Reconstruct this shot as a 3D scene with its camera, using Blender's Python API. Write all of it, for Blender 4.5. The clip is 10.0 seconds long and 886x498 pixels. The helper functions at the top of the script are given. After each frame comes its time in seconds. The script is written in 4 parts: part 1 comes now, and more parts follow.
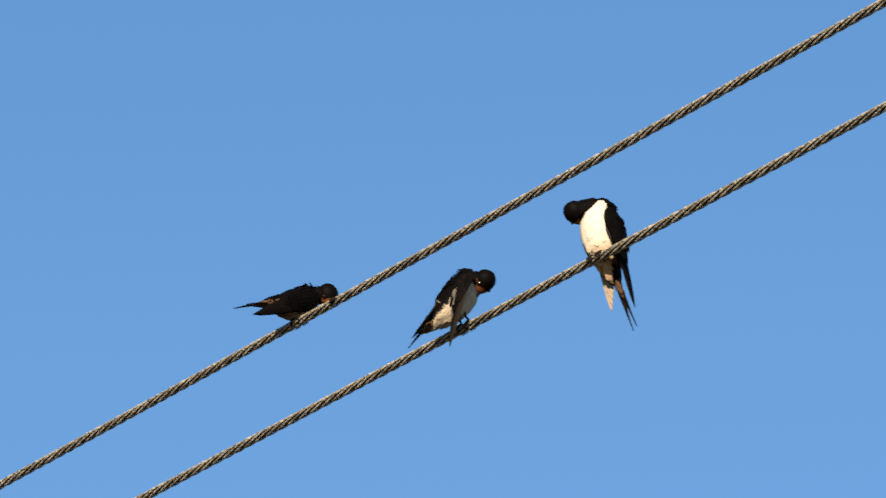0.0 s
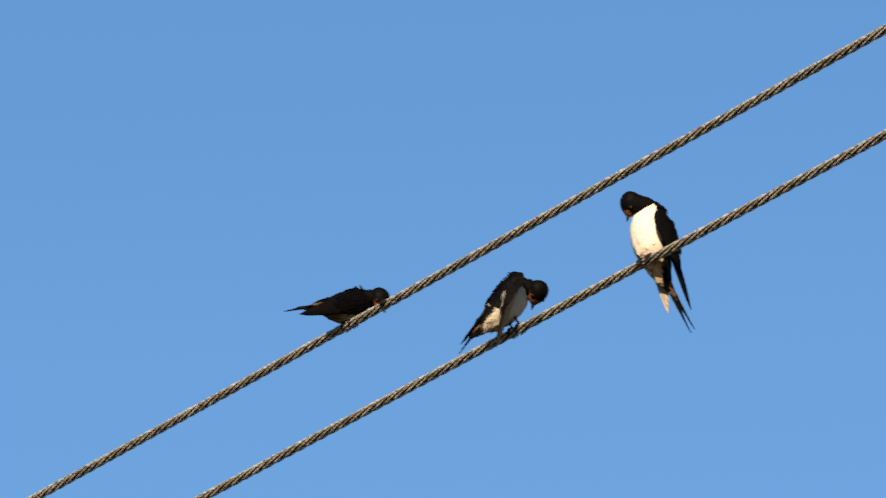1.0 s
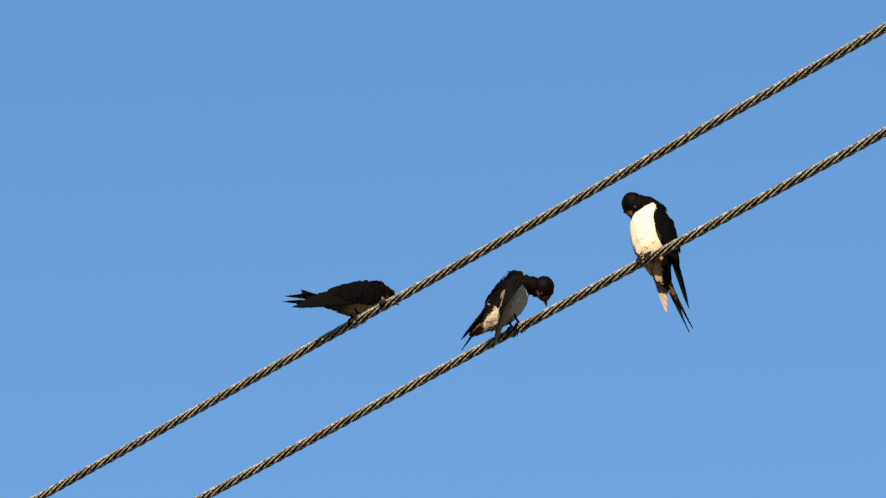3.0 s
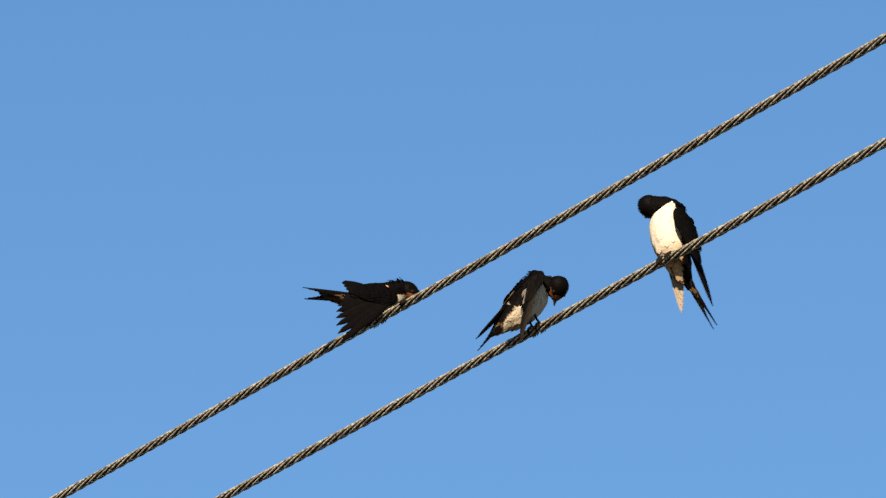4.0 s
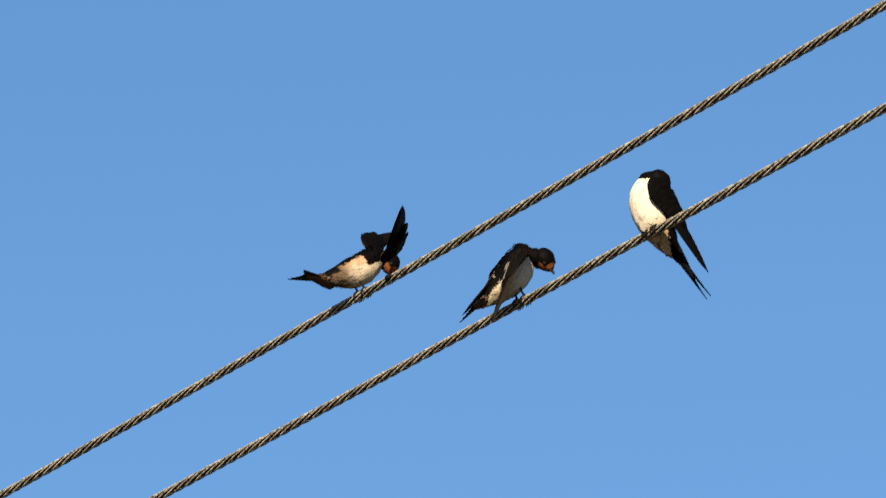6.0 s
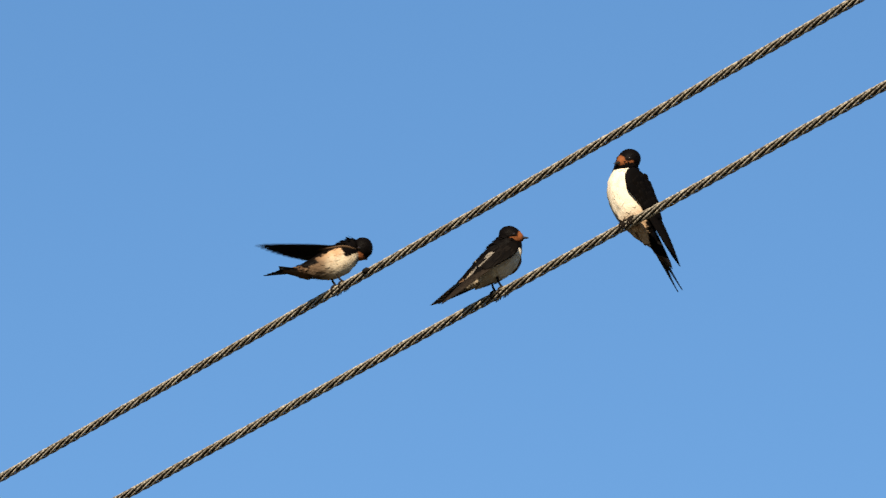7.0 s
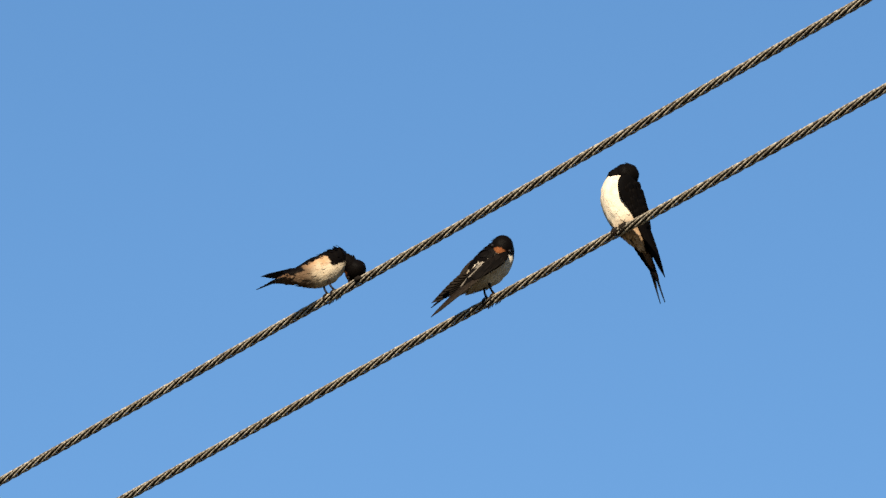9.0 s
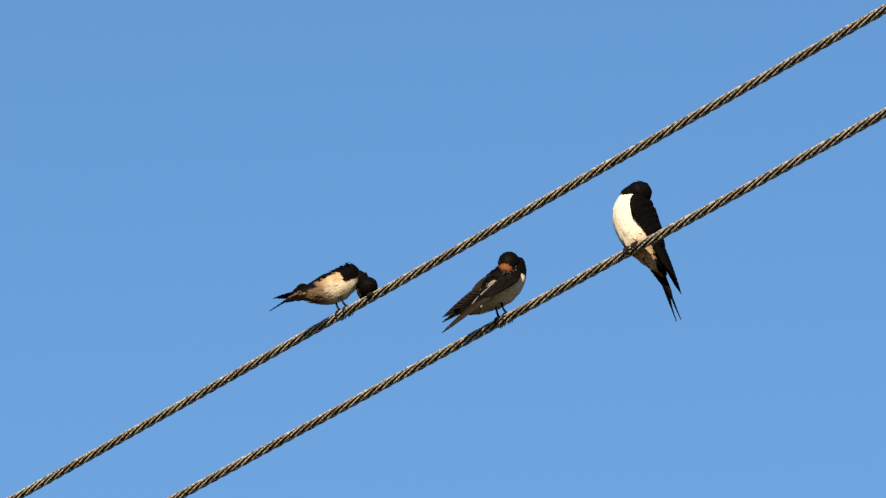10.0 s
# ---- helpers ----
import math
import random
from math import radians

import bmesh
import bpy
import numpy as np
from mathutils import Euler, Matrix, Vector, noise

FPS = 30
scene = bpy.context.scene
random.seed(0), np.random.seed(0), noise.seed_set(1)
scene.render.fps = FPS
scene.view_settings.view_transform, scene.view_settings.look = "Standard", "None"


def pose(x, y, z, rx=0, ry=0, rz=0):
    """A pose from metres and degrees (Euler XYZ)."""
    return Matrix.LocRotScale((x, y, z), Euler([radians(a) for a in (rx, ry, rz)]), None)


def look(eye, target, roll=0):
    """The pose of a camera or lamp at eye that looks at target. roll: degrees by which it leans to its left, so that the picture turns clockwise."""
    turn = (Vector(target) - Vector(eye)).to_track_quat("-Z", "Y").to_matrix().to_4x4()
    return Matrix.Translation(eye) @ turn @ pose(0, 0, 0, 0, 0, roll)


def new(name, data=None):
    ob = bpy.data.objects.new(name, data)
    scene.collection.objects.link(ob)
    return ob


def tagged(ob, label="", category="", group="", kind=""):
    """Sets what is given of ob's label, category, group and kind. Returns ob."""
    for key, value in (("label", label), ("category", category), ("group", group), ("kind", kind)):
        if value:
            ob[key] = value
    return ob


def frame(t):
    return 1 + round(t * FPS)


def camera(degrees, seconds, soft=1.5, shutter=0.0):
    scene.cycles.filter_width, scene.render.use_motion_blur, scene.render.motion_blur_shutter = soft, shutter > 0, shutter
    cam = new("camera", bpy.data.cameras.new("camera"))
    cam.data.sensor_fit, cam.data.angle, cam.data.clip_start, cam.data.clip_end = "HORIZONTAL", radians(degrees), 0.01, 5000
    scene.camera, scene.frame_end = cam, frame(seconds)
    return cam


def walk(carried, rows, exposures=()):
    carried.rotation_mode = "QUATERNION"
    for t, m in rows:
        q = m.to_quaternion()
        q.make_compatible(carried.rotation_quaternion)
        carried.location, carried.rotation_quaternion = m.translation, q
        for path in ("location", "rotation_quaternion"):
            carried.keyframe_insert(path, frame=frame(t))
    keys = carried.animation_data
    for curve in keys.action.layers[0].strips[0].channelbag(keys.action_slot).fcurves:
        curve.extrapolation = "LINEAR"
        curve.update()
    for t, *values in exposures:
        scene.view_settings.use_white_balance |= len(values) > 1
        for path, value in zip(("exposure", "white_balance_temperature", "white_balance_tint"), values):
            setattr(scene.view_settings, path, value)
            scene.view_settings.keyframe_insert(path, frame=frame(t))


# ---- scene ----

from collections import namedtuple

# ---- camera: a long lens, tripod height, pointed at two overhead wires ----
EYE = Vector((0.0, 0.0, 1.6))
cam = camera(5.386, 10.0, soft=1.35, shutter=0.5)


def aim(azimuth, elevation, roll):
    a, e = radians(azimuth), radians(elevation)
    way = Vector((math.sin(a) * math.cos(e), math.cos(a) * math.cos(e), math.sin(e)))
    return look(EYE, EYE + way * 10, roll)


# seconds, azimuth, elevation, roll in degrees
AIMS = (
    (0.0, 0.3452, 22.2549, 0.295), (0.1, 0.2692, 22.2615, 0.307), (0.2, 0.1903, 22.2359, 0.318), (0.3, 0.1714, 22.1998, 0.330),
    (0.4, 0.1525, 22.2262, 0.341), (0.5, 0.1681, 22.2690, 0.353), (0.6, 0.1939, 22.2746, 0.324), (0.7, 0.2017, 22.2758, 0.295),
    (0.8, 0.1344, 22.2666, 0.265), (0.9, 0.1122, 22.2539, 0.236), (1.0, 0.0160, 22.2750, 0.207), (1.1, -0.0298, 22.2764, 0.201),
    (1.2, -0.0746, 22.2560, 0.195), (1.3, -0.0893, 22.2704, 0.190), (1.4, -0.0814, 22.3333, 0.184), (1.5, -0.0281, 22.3880, 0.178),
    (1.6, 0.0616, 22.3567, 0.133), (1.7, 0.0767, 22.3345, 0.088), (1.8, 0.0505, 22.3296, 0.043), (1.9, 0.0055, 22.3248, -0.002),
    (2.0, -0.0389, 22.3494, -0.047), (2.1, -0.0348, 22.3624, -0.038), (2.2, -0.0421, 22.3216, -0.029), (2.3, -0.0419, 22.3328, -0.019),
    (2.4, -0.0117, 22.2816, -0.010), (2.5, 0.0018, 22.3010, -0.001), (2.6, 0.0899, 22.1851, -0.001), (2.7, 0.0700, 22.2480, 0.000),
    (3.8, -0.0250, 22.2820, 0.050), (3.9, -0.0384, 22.2583, 0.054), (4.0, -0.1144, 22.2682, 0.057), (4.1, -0.0983, 22.2445, 0.031),
    (4.2, -0.0906, 22.2459, 0.005), (4.3, -0.0754, 22.2786, -0.022), (4.4, -0.1353, 22.2730, -0.048), (4.5, -0.1406, 22.3121, -0.074),
    (4.6, -0.1510, 22.3242, -0.083), (4.7, -0.1518, 22.3358, -0.092), (4.8, -0.2389, 22.3334, -0.101), (4.9, -0.2434, 22.2894, -0.110),
    (5.0, -0.2257, 22.3372, -0.119), (5.1, -0.2318, 22.3259, -0.107), (5.2, -0.2007, 22.3365, -0.095), (5.3, -0.1696, 22.3367, -0.084),
    (5.4, -0.1685, 22.3647, -0.072), (5.5, -0.2031, 22.3909, -0.060), (5.6, -0.1903, 22.3331, -0.041), (5.7, -0.1419, 22.3324, -0.021),
    (5.8, -0.0860, 22.2485, -0.002), (5.9, -0.0114, 22.1437, 0.018), (6.0, -0.0175, 22.1035, 0.037), (6.1, -0.0546, 22.0600, 0.009),
    (6.2, -0.0830, 22.0620, -0.020), (7.3, 0.1790, 22.0364, -0.230), (7.4, 0.1596, 22.0290, -0.232), (7.5, 0.1043, 22.0398, -0.234),
    (7.6, 0.0692, 22.0337, -0.212), (7.7, 0.0467, 22.0358, -0.189), (7.8, 0.0355, 22.0344, -0.167), (7.9, 0.0581, 22.0399, -0.144),
    (8.0, 0.0874, 22.0486, -0.122), (8.1, 0.0989, 22.0439, -0.103), (8.2, 0.0916, 22.0656, -0.083), (8.3, 0.0843, 22.0734, -0.064),
    (8.4, 0.0583, 22.1020, -0.044), (8.5, 0.0373, 22.0794, -0.025), (8.6, 0.0696, 22.0886, -0.052), (8.7, 0.1482, 22.1160, -0.079),
    (8.8, 0.1893, 22.0982, -0.106), (8.9, 0.1703, 22.1325, -0.133), (9.0, 0.1841, 22.0931, -0.160), (9.1, 0.1288, 22.0879, -0.151),
    (9.2, 0.0726, 22.0715, -0.142), (9.3, 0.0839, 22.0482, -0.133), (9.4, 0.1403, 22.0804, -0.124), (9.5, 0.1729, 22.0980, -0.115),
    (9.6, 0.2229, 22.0982, -0.155), (9.7, 0.2003, 22.1149, -0.195), (9.8, 0.1477, 22.1490, -0.235), (9.9, 0.1139, 22.1935, -0.275),
    (10.0, 0.1047, 22.2120, -0.315),
)
walk(cam, [(t, aim(a, e, r)) for t, a, e, r in AIMS])

# directions to the right, up and towards the camera, as a person behind it would say them
TILT = radians(22.3)
RIGHT = Vector((1, 0, 0))
UP = Vector((0, -math.sin(TILT), math.cos(TILT)))
NEAR = Vector((0, -math.cos(TILT), -math.sin(TILT)))


def view(r, u, n):
    return RIGHT * r + UP * u + NEAR * n


def heading(turn, pitch):
    """A level direction turned from the right towards the distance, then raised."""
    a, p = radians(turn), radians(pitch)
    return Vector((math.cos(a) * math.cos(p), math.sin(a) * math.cos(p), math.sin(p)))


# ---- light ----
SUN_HIGH, SUN_SIDE = radians(28), radians(9)
to_sun = Vector((-math.sin(SUN_SIDE) * math.cos(SUN_HIGH), -math.cos(SUN_SIDE) * math.cos(SUN_HIGH), math.sin(SUN_HIGH)))
sun = new("sun", bpy.data.lights.new("sun", "SUN"))
sun.data.energy, sun.data.angle, sun.data.color = 4.7, radians(0.5), (1.0, 0.85, 0.64)
sun.matrix_world = look(to_sun * 100, (0, 0, 0))

world = bpy.data.worlds.new("world")
scene.world = world
world.use_nodes = True
wn = world.node_tree.nodes
wn.clear()
sky = wn.new("ShaderNodeTexSky")
sky.sky_type, sky.sun_disc = "NISHITA", False
sky.sun_elevation, sky.sun_rotation = SUN_HIGH, math.pi + SUN_SIDE
sky.altitude, sky.air_density, sky.dust_density, sky.ozone_density = 200, 1.0, 0.15, 2.5
shade = wn.new("ShaderNodeBackground")
shade.inputs["Strength"].default_value = 0.05
wout = wn.new("ShaderNodeOutputWorld")
clear = wn.new("ShaderNodeHueSaturation")
clear.inputs["Hue"].default_value = 0.4993
clear.inputs["Saturation"].default_value, clear.inputs["Value"].default_value = 1.18, 0.80
world.node_tree.links.new(sky.outputs[0], clear.inputs["Color"])
world.node_tree.links.new(clear.outputs[0], shade.inputs[0])
world.node_tree.links.new(shade.outputs[0], wout.inputs[0])
scene.view_settings.exposure = 1.87


# ---- materials ----
class Nodes:
    """Short ways to write node materials."""

    def __init__(self, name):
        self.mat = bpy.data.materials.new(name)
        self.mat.use_nodes = True
        self.tree = self.mat.node_tree
        self.bsdf = self.tree.nodes["Principled BSDF"]

    def node(self, kind, **sockets):
        n = self.tree.nodes.new(kind)
        for key, value in sockets.items():
            self.feed(n.inputs[key.replace("_", " ")], value)
        return n

    def feed(self, socket, value):
        if isinstance(value, bpy.types.NodeSocket):
            self.tree.links.new(value, socket)
        else:
            socket.default_value = value

    def math(self, op, a, b=0.0):
        n = self.tree.nodes.new("ShaderNodeMath")
        n.operation = op
        self.feed(n.inputs[0], a)
        self.feed(n.inputs[1], b)
        return n.outputs[0]

    def noise(self, scale, detail=4.0, vector=None):
        n = self.node("ShaderNodeTexNoise", Scale=scale, Detail=detail)
        self.feed(n.inputs["Vector"], vector or self.local())
        return n.outputs["Fac"]

    def local(self):
        return self.node("ShaderNodeTexCoord").outputs["Object"]

    def axes(self):
        s = self.node("ShaderNodeSeparateXYZ", Vector=self.local())
        return s.outputs[0], s.outputs[1], s.outputs[2]

    def ramp(self, value, low, high):
        n = self.tree.nodes.new("ShaderNodeMapRange")
        n.interpolation_type = "SMOOTHSTEP"
        self.feed(n.inputs[0], value)
        n.inputs[1].default_value, n.inputs[2].default_value = low, high
        return n.outputs[0]

    def mix(self, fac, a, b):
        n = self.tree.nodes.new("ShaderNodeMix")
        n.data_type = "RGBA"
        self.feed(n.inputs[0], fac)
        self.feed(n.inputs[6], a)
        self.feed(n.inputs[7], b)
        return n.outputs[2]

    def bump(self, height, strength, distance):
        n = self.node("ShaderNodeBump", Height=height, Strength=strength, Distance=distance)
        self.feed(self.bsdf.inputs["Normal"], n.outputs[0])

    def set(self, **sockets):
        for key, value in sockets.items():
            self.feed(self.bsdf.inputs[key.replace("_", " ")], value)
        return self.mat


INK = (0.0010, 0.0010, 0.0013, 1)
INK_BROWN = (0.0024, 0.0017, 0.0013, 1)
CREAM = (0.36, 0.32, 0.26, 1)
CREAM_DEEP = (0.21, 0.165, 0.11, 1)
RUFOUS = (0.135, 0.050, 0.018, 1)
RUFOUS_DEEP = (0.065, 0.020, 0.008, 1)


def plumage_body(name, cream, deep, line, rump, vent_tint=(0.20, 0.13, 0.075, 1), slant=0.0, hind=0.2, mantle=0.2, chest=0.043, flank=0.1):
    n = Nodes(name)
    x, y, z = n.axes()
    rag = n.math("MULTIPLY", n.math("SUBTRACT", n.noise(260, 5), 0.5), 0.010)
    rag2 = n.math("MULTIPLY", n.math("SUBTRACT", n.noise(90, 3), 0.5), 0.008)
    rag = n.math("ADD", rag, rag2)
    back = n.ramp(n.math("ADD", n.math("SUBTRACT", z, n.math("MULTIPLY", x, 0.12)), n.math("ADD", rag, n.math("MULTIPLY", n.math("MAXIMUM", n.math("MULTIPLY", x, -1.0), 0.0), slant))), line, line + 0.0025)
    back = n.math("MULTIPLY", back, n.ramp(n.math("ADD", x, rag), rump - 0.002, rump))
    band = n.ramp(n.math("ADD", n.math("ADD", x, rag), n.math("MULTIPLY", z, 0.6)), chest, chest + 0.0025)
    high = n.math("ADD", z, rag)
    rear = n.math("MULTIPLY", n.ramp(n.math("SUBTRACT", rag, x), hind, hind + 0.003), n.ramp(high, 0.0, 0.003))
    fore = n.math("MULTIPLY", n.ramp(n.math("ADD", x, rag), mantle, mantle + 0.003), n.ramp(high, -0.004, -0.001))
    dark = n.math("MAXIMUM", n.math("MAXIMUM", back, band), n.math("MAXIMUM", rear, fore))
    stretch = n.node("ShaderNodeMapping", Vector=n.local())
    stretch.inputs["Scale"].default_value = (0.25, 1, 1)
    barbs = n.noise(1500, 3, stretch.outputs[0])
    vent = n.ramp(n.math("SUBTRACT", n.math("MULTIPLY", x, -1.0), rag), 0.000, 0.026)
    pale = n.mix(n.ramp(n.math("ADD", n.math("MULTIPLY", n.noise(150, 5), 0.7), n.math("MULTIPLY", barbs, 0.3)), 0.40, 0.95), cream, deep)
    wash = n.math("MULTIPLY", n.ramp(n.math("ADD", z, n.math("MULTIPLY", rag, 2.0)), -0.006, 0.011), flank)
    pale = n.mix(wash, pale, (0.17, 0.088, 0.040, 1))
    pale = n.mix(n.math("MULTIPLY", vent, 0.92), pale, vent_tint)
    ink = n.mix(n.noise(170, 4), INK, INK_BROWN)
    colour = n.mix(dark, pale, ink)
    n.bump(n.math("ADD", n.math("MULTIPLY", barbs, 0.4), n.math("ADD", n.noise(330, 4), n.math("MULTIPLY", n.noise(130, 3, stretch.outputs[0]), 2.2))), 0.4, 0.0015)
    return n.set(Base_Color=colour, Roughness=n.math("SUBTRACT", 0.85, n.math("MULTIPLY", dark, 0.35)),
                 Specular_IOR_Level=0.012)


def plumage_head():
    n = Nodes("head plumage")
    x, y, z = n.axes()
    rag = n.math("MULTIPLY", n.math("SUBTRACT", n.noise(420, 4), 0.5), 0.005)
    low = n.ramp(n.math("MULTIPLY", n.math("ADD", z, rag), -1.0), 0.0000, 0.0016)
    front = n.ramp(n.math("ADD", x, rag), 0.0005, 0.0030)
    throat = n.math("MULTIPLY", low, front)
    brow = n.math("MULTIPLY", n.ramp(n.math("ADD", x, rag), 0.0105, 0.0120), n.ramp(n.math("MULTIPLY", z, -1.0), -0.0075, -0.0055))
    red = n.math("MAXIMUM", throat, brow)
    rust = n.mix(n.noise(300, 4), RUFOUS, RUFOUS_DEEP)
    ink = n.mix(n.noise(200, 4), INK, INK_BROWN)
    n.bump(n.noise(900, 4), 0.6, 0.0008)
    return n.set(Base_Color=n.mix(red, ink, rust), Roughness=n.math("ADD", 0.48, n.math("MULTIPLY", red, 0.35)), Specular_IOR_Level=0.014)


def feather_stuff(name, a, b, rough, streak):
    n = Nodes(name)
    stretch = n.node("ShaderNodeMapping", Vector=n.local())
    stretch.inputs["Scale"].default_value = (0.12, 1, 1)
    barbs = n.noise(streak, 3, stretch.outputs[0])
    info = n.node("ShaderNodeObjectInfo")
    fac = n.math("ADD", n.math("MULTIPLY", n.ramp(barbs, 0.35, 0.70), 0.55), n.math("MULTIPLY", info.outputs["Random"], 0.35))
    n.bump(barbs, 0.5, 0.0006)
    return n.set(Base_Color=n.mix(fac, a, b), Roughness=rough, Specular_IOR_Level=0.012)


def plain(name, a, b, rough, scale=300, bump=0.0004, **more):
    n = Nodes(name)
    n.bump(n.noise(scale * 3, 4), 0.5, bump)
    return n.set(Base_Color=n.mix(n.noise(scale, 4), a, b), Roughness=rough, **more)


def steel():
    n = Nodes("weathered strand steel")
    local = n.local()
    grime = n.ramp(n.noise(26, 5, local), 0.40, 0.66)
    fine = n.noise(700, 3, local)
    flakes = n.ramp(n.noise(420, 4, local), 0.34, 0.64)
    spots = n.ramp(n.noise(190, 4, local), 0.47, 0.60)
    zinc = n.mix(n.math("ADD", n.math("MULTIPLY", fine, 0.4), n.math("MULTIPLY", flakes, 0.6)), (0.060, 0.051, 0.038, 1), (0.42, 0.375, 0.30, 1))
    zinc = n.mix(n.math("MULTIPLY", spots, 0.75), zinc, (0.020, 0.015, 0.010, 1))
    colour = n.mix(n.math("MULTIPLY", grime, 0.5), zinc, (0.040, 0.029, 0.018, 1))
    n.bump(fine, 0.4, 0.0004)
    return n.set(Base_Color=colour, Roughness=n.math("ADD", 0.38, n.math("MULTIPLY", spots, 0.3)), Metallic=0.05, Specular_IOR_Level=0.2)


def meadow():
    n = Nodes("grass ground")
    big = n.noise(0.08, 6)
    small = n.noise(3.0, 6)
    colour = n.mix(n.ramp(big, 0.4, 0.62), (0.036, 0.034, 0.018, 1), (0.055, 0.044, 0.028, 1))
    colour = n.mix(n.math("MULTIPLY", small, 0.6), colour, (0.024, 0.022, 0.012, 1))
    n.bump(small, 0.8, 0.06)
    return n.set(Base_Color=colour, Roughness=0.95)


BODY = plumage_body("cream body plumage", CREAM, CREAM_DEEP, 0.002, -0.08, chest=0.0500)
BODY_BUFF = plumage_body("buff body plumage", (0.29, 0.245, 0.18, 1), (0.18, 0.12, 0.068, 1), 0.0115, -0.08, vent_tint=(0.048, 0.028, 0.016, 1), slant=0.06, hind=0.022, mantle=0.012, chest=0.036, flank=0.75)
BODY_FLUFFED = plumage_body("fluffed body plumage", (0.34, 0.31, 0.26, 1), (0.22, 0.185, 0.14, 1), 0.0015, -0.016, vent_tint=(0.21, 0.17, 0.12, 1), hind=0.016, mantle=-0.003, chest=0.031)
HEAD = plumage_head()
FEATHER_TOP = feather_stuff("flight feather upper side", INK, (0.0038, 0.0027, 0.0020, 1), 0.65, 1600)
FEATHER_BROWN = feather_stuff("browner flight feather upper side", (0.004, 0.003, 0.0024, 1), (0.020, 0.0150, 0.0112, 1), 0.65, 1400)
FEATHER_UNDER = feather_stuff("flight feather under side", (0.005, 0.004, 0.0032, 1), (0.015, 0.0115, 0.009, 1), 0.5, 1600)
# sunlight put into the colour: a paler copy of the flight feather under side
SUNLIT_UNDER = feather_stuff("flight feather under side paled as sunlit", (0.13, 0.10, 0.072, 1), (0.22, 0.175, 0.13, 1), 0.6, 1600)
COVERT_BROWN = feather_stuff("browner wing covert", (0.0010, 0.0009, 0.0010, 1), (0.007, 0.0055, 0.0045, 1), 0.7, 700)
COVERT = feather_stuff("wing covert", INK, (0.0020, 0.0014, 0.0010, 1), 0.7, 1200)
LINING = feather_stuff("wing lining", (0.05, 0.03, 0.018, 1), (0.12, 0.075, 0.042, 1), 0.8, 1200)
WORN = feather_stuff("worn pale feather", (0.03, 0.026, 0.021, 1), (0.17, 0.15, 0.125, 1), 0.7, 1200)
NECK = plain("neck plumage", INK, INK_BROWN, 0.65, 200, 0.0008, Specular_IOR_Level=0.012)
BILL = plain("dark horn bill", (0.004, 0.0035, 0.003, 1), (0.008, 0.007, 0.006, 1), 0.5, Specular_IOR_Level=0.1)
EYE_MAT = plain("wet dark eye", (0.006, 0.004, 0.003, 1), (0.01, 0.007, 0.005, 1), 0.06, 300, 0.0)
LEG = plain("dark scaly leg", (0.004, 0.003, 0.0025, 1), (0.009, 0.0065, 0.005, 1), 0.7, 700, Specular_IOR_Level=0.03)
# near-black puts shade between the strands into the core's colour; also clot dirt
CORE = plain("near-black core shade and clot dirt", (0.003, 0.0024, 0.0018, 1), (0.008, 0.006, 0.0045, 1), 0.8, 200, Specular_IOR_Level=0.05)
VENT = plain("brown undertail plumage", (0.070, 0.041, 0.023, 1), (0.032, 0.018, 0.010, 1), 0.85, 200, 0.0008, Specular_IOR_Level=0.012)
STEEL, MEADOW = steel(), meadow()


# ---- mesh helpers ----
WIRE_R = 0.0060


def mesh(name, verts, faces, mats, indices=None, smooth=True):
    me = bpy.data.meshes.new(name)
    me.from_pydata([tuple(v) for v in verts], [], faces)
    for m in mats:
        me.materials.append(m)
    if indices is not None:
        me.polygons.foreach_set("material_index", indices)
    me.polygons.foreach_set("use_smooth", [smooth] * len(me.polygons))
    me.update()
    return me


def part(name, me, parent, label="", at=None):
    ob = new(name, me)
    ob.parent = parent
    if at is not None:
        ob.matrix_basis = at
    return tagged(ob, label)


def spline(keys, steps):
    """Smooth rows through the key rows (Catmull-Rom)."""
    keys = [np.array(k, float) for k in keys]
    keys = [2 * keys[0] - keys[1], *keys, 2 * keys[-1] - keys[-2]]
    rows = []
    for a, b, c, d in zip(keys, keys[1:], keys[2:], keys[3:]):
        for i in range(steps):
            t = i / steps
            rows.append(0.5 * (2 * b + (c - a) * t + (2 * a - 5 * b + 4 * c - d) * t * t + (3 * b - a - 3 * c + d) * t ** 3))
    rows.append(keys[-2])
    return rows


def loft(rows, around, rough=0.0, scale=200.0):
    """Rings along x. Each row: x, height of the axis, half width, radius above, radius below."""
    verts, faces = [], []
    for x, zc, wide, top, low in rows:
        for k in range(around):
            a = 2 * math.pi * k / around
            c, s = math.cos(a), math.sin(a)
            p = Vector((x, wide * c, zc + (top if s > 0 else low) * s))
            n = noise.noise(p * scale) * rough
            verts.append(p + Vector((0, c, s)) * n)
    rings = len(rows)
    for i in range(rings - 1):
        for k in range(around):
            j = (k + 1) % around
            faces.append((i * around + k, i * around + j, (i + 1) * around + j, (i + 1) * around + k))
    for ring, order in ((0, 1), (rings - 1, -1)):
        faces.append(tuple(ring * around + k for k in range(around))[::-order])
    return verts, faces


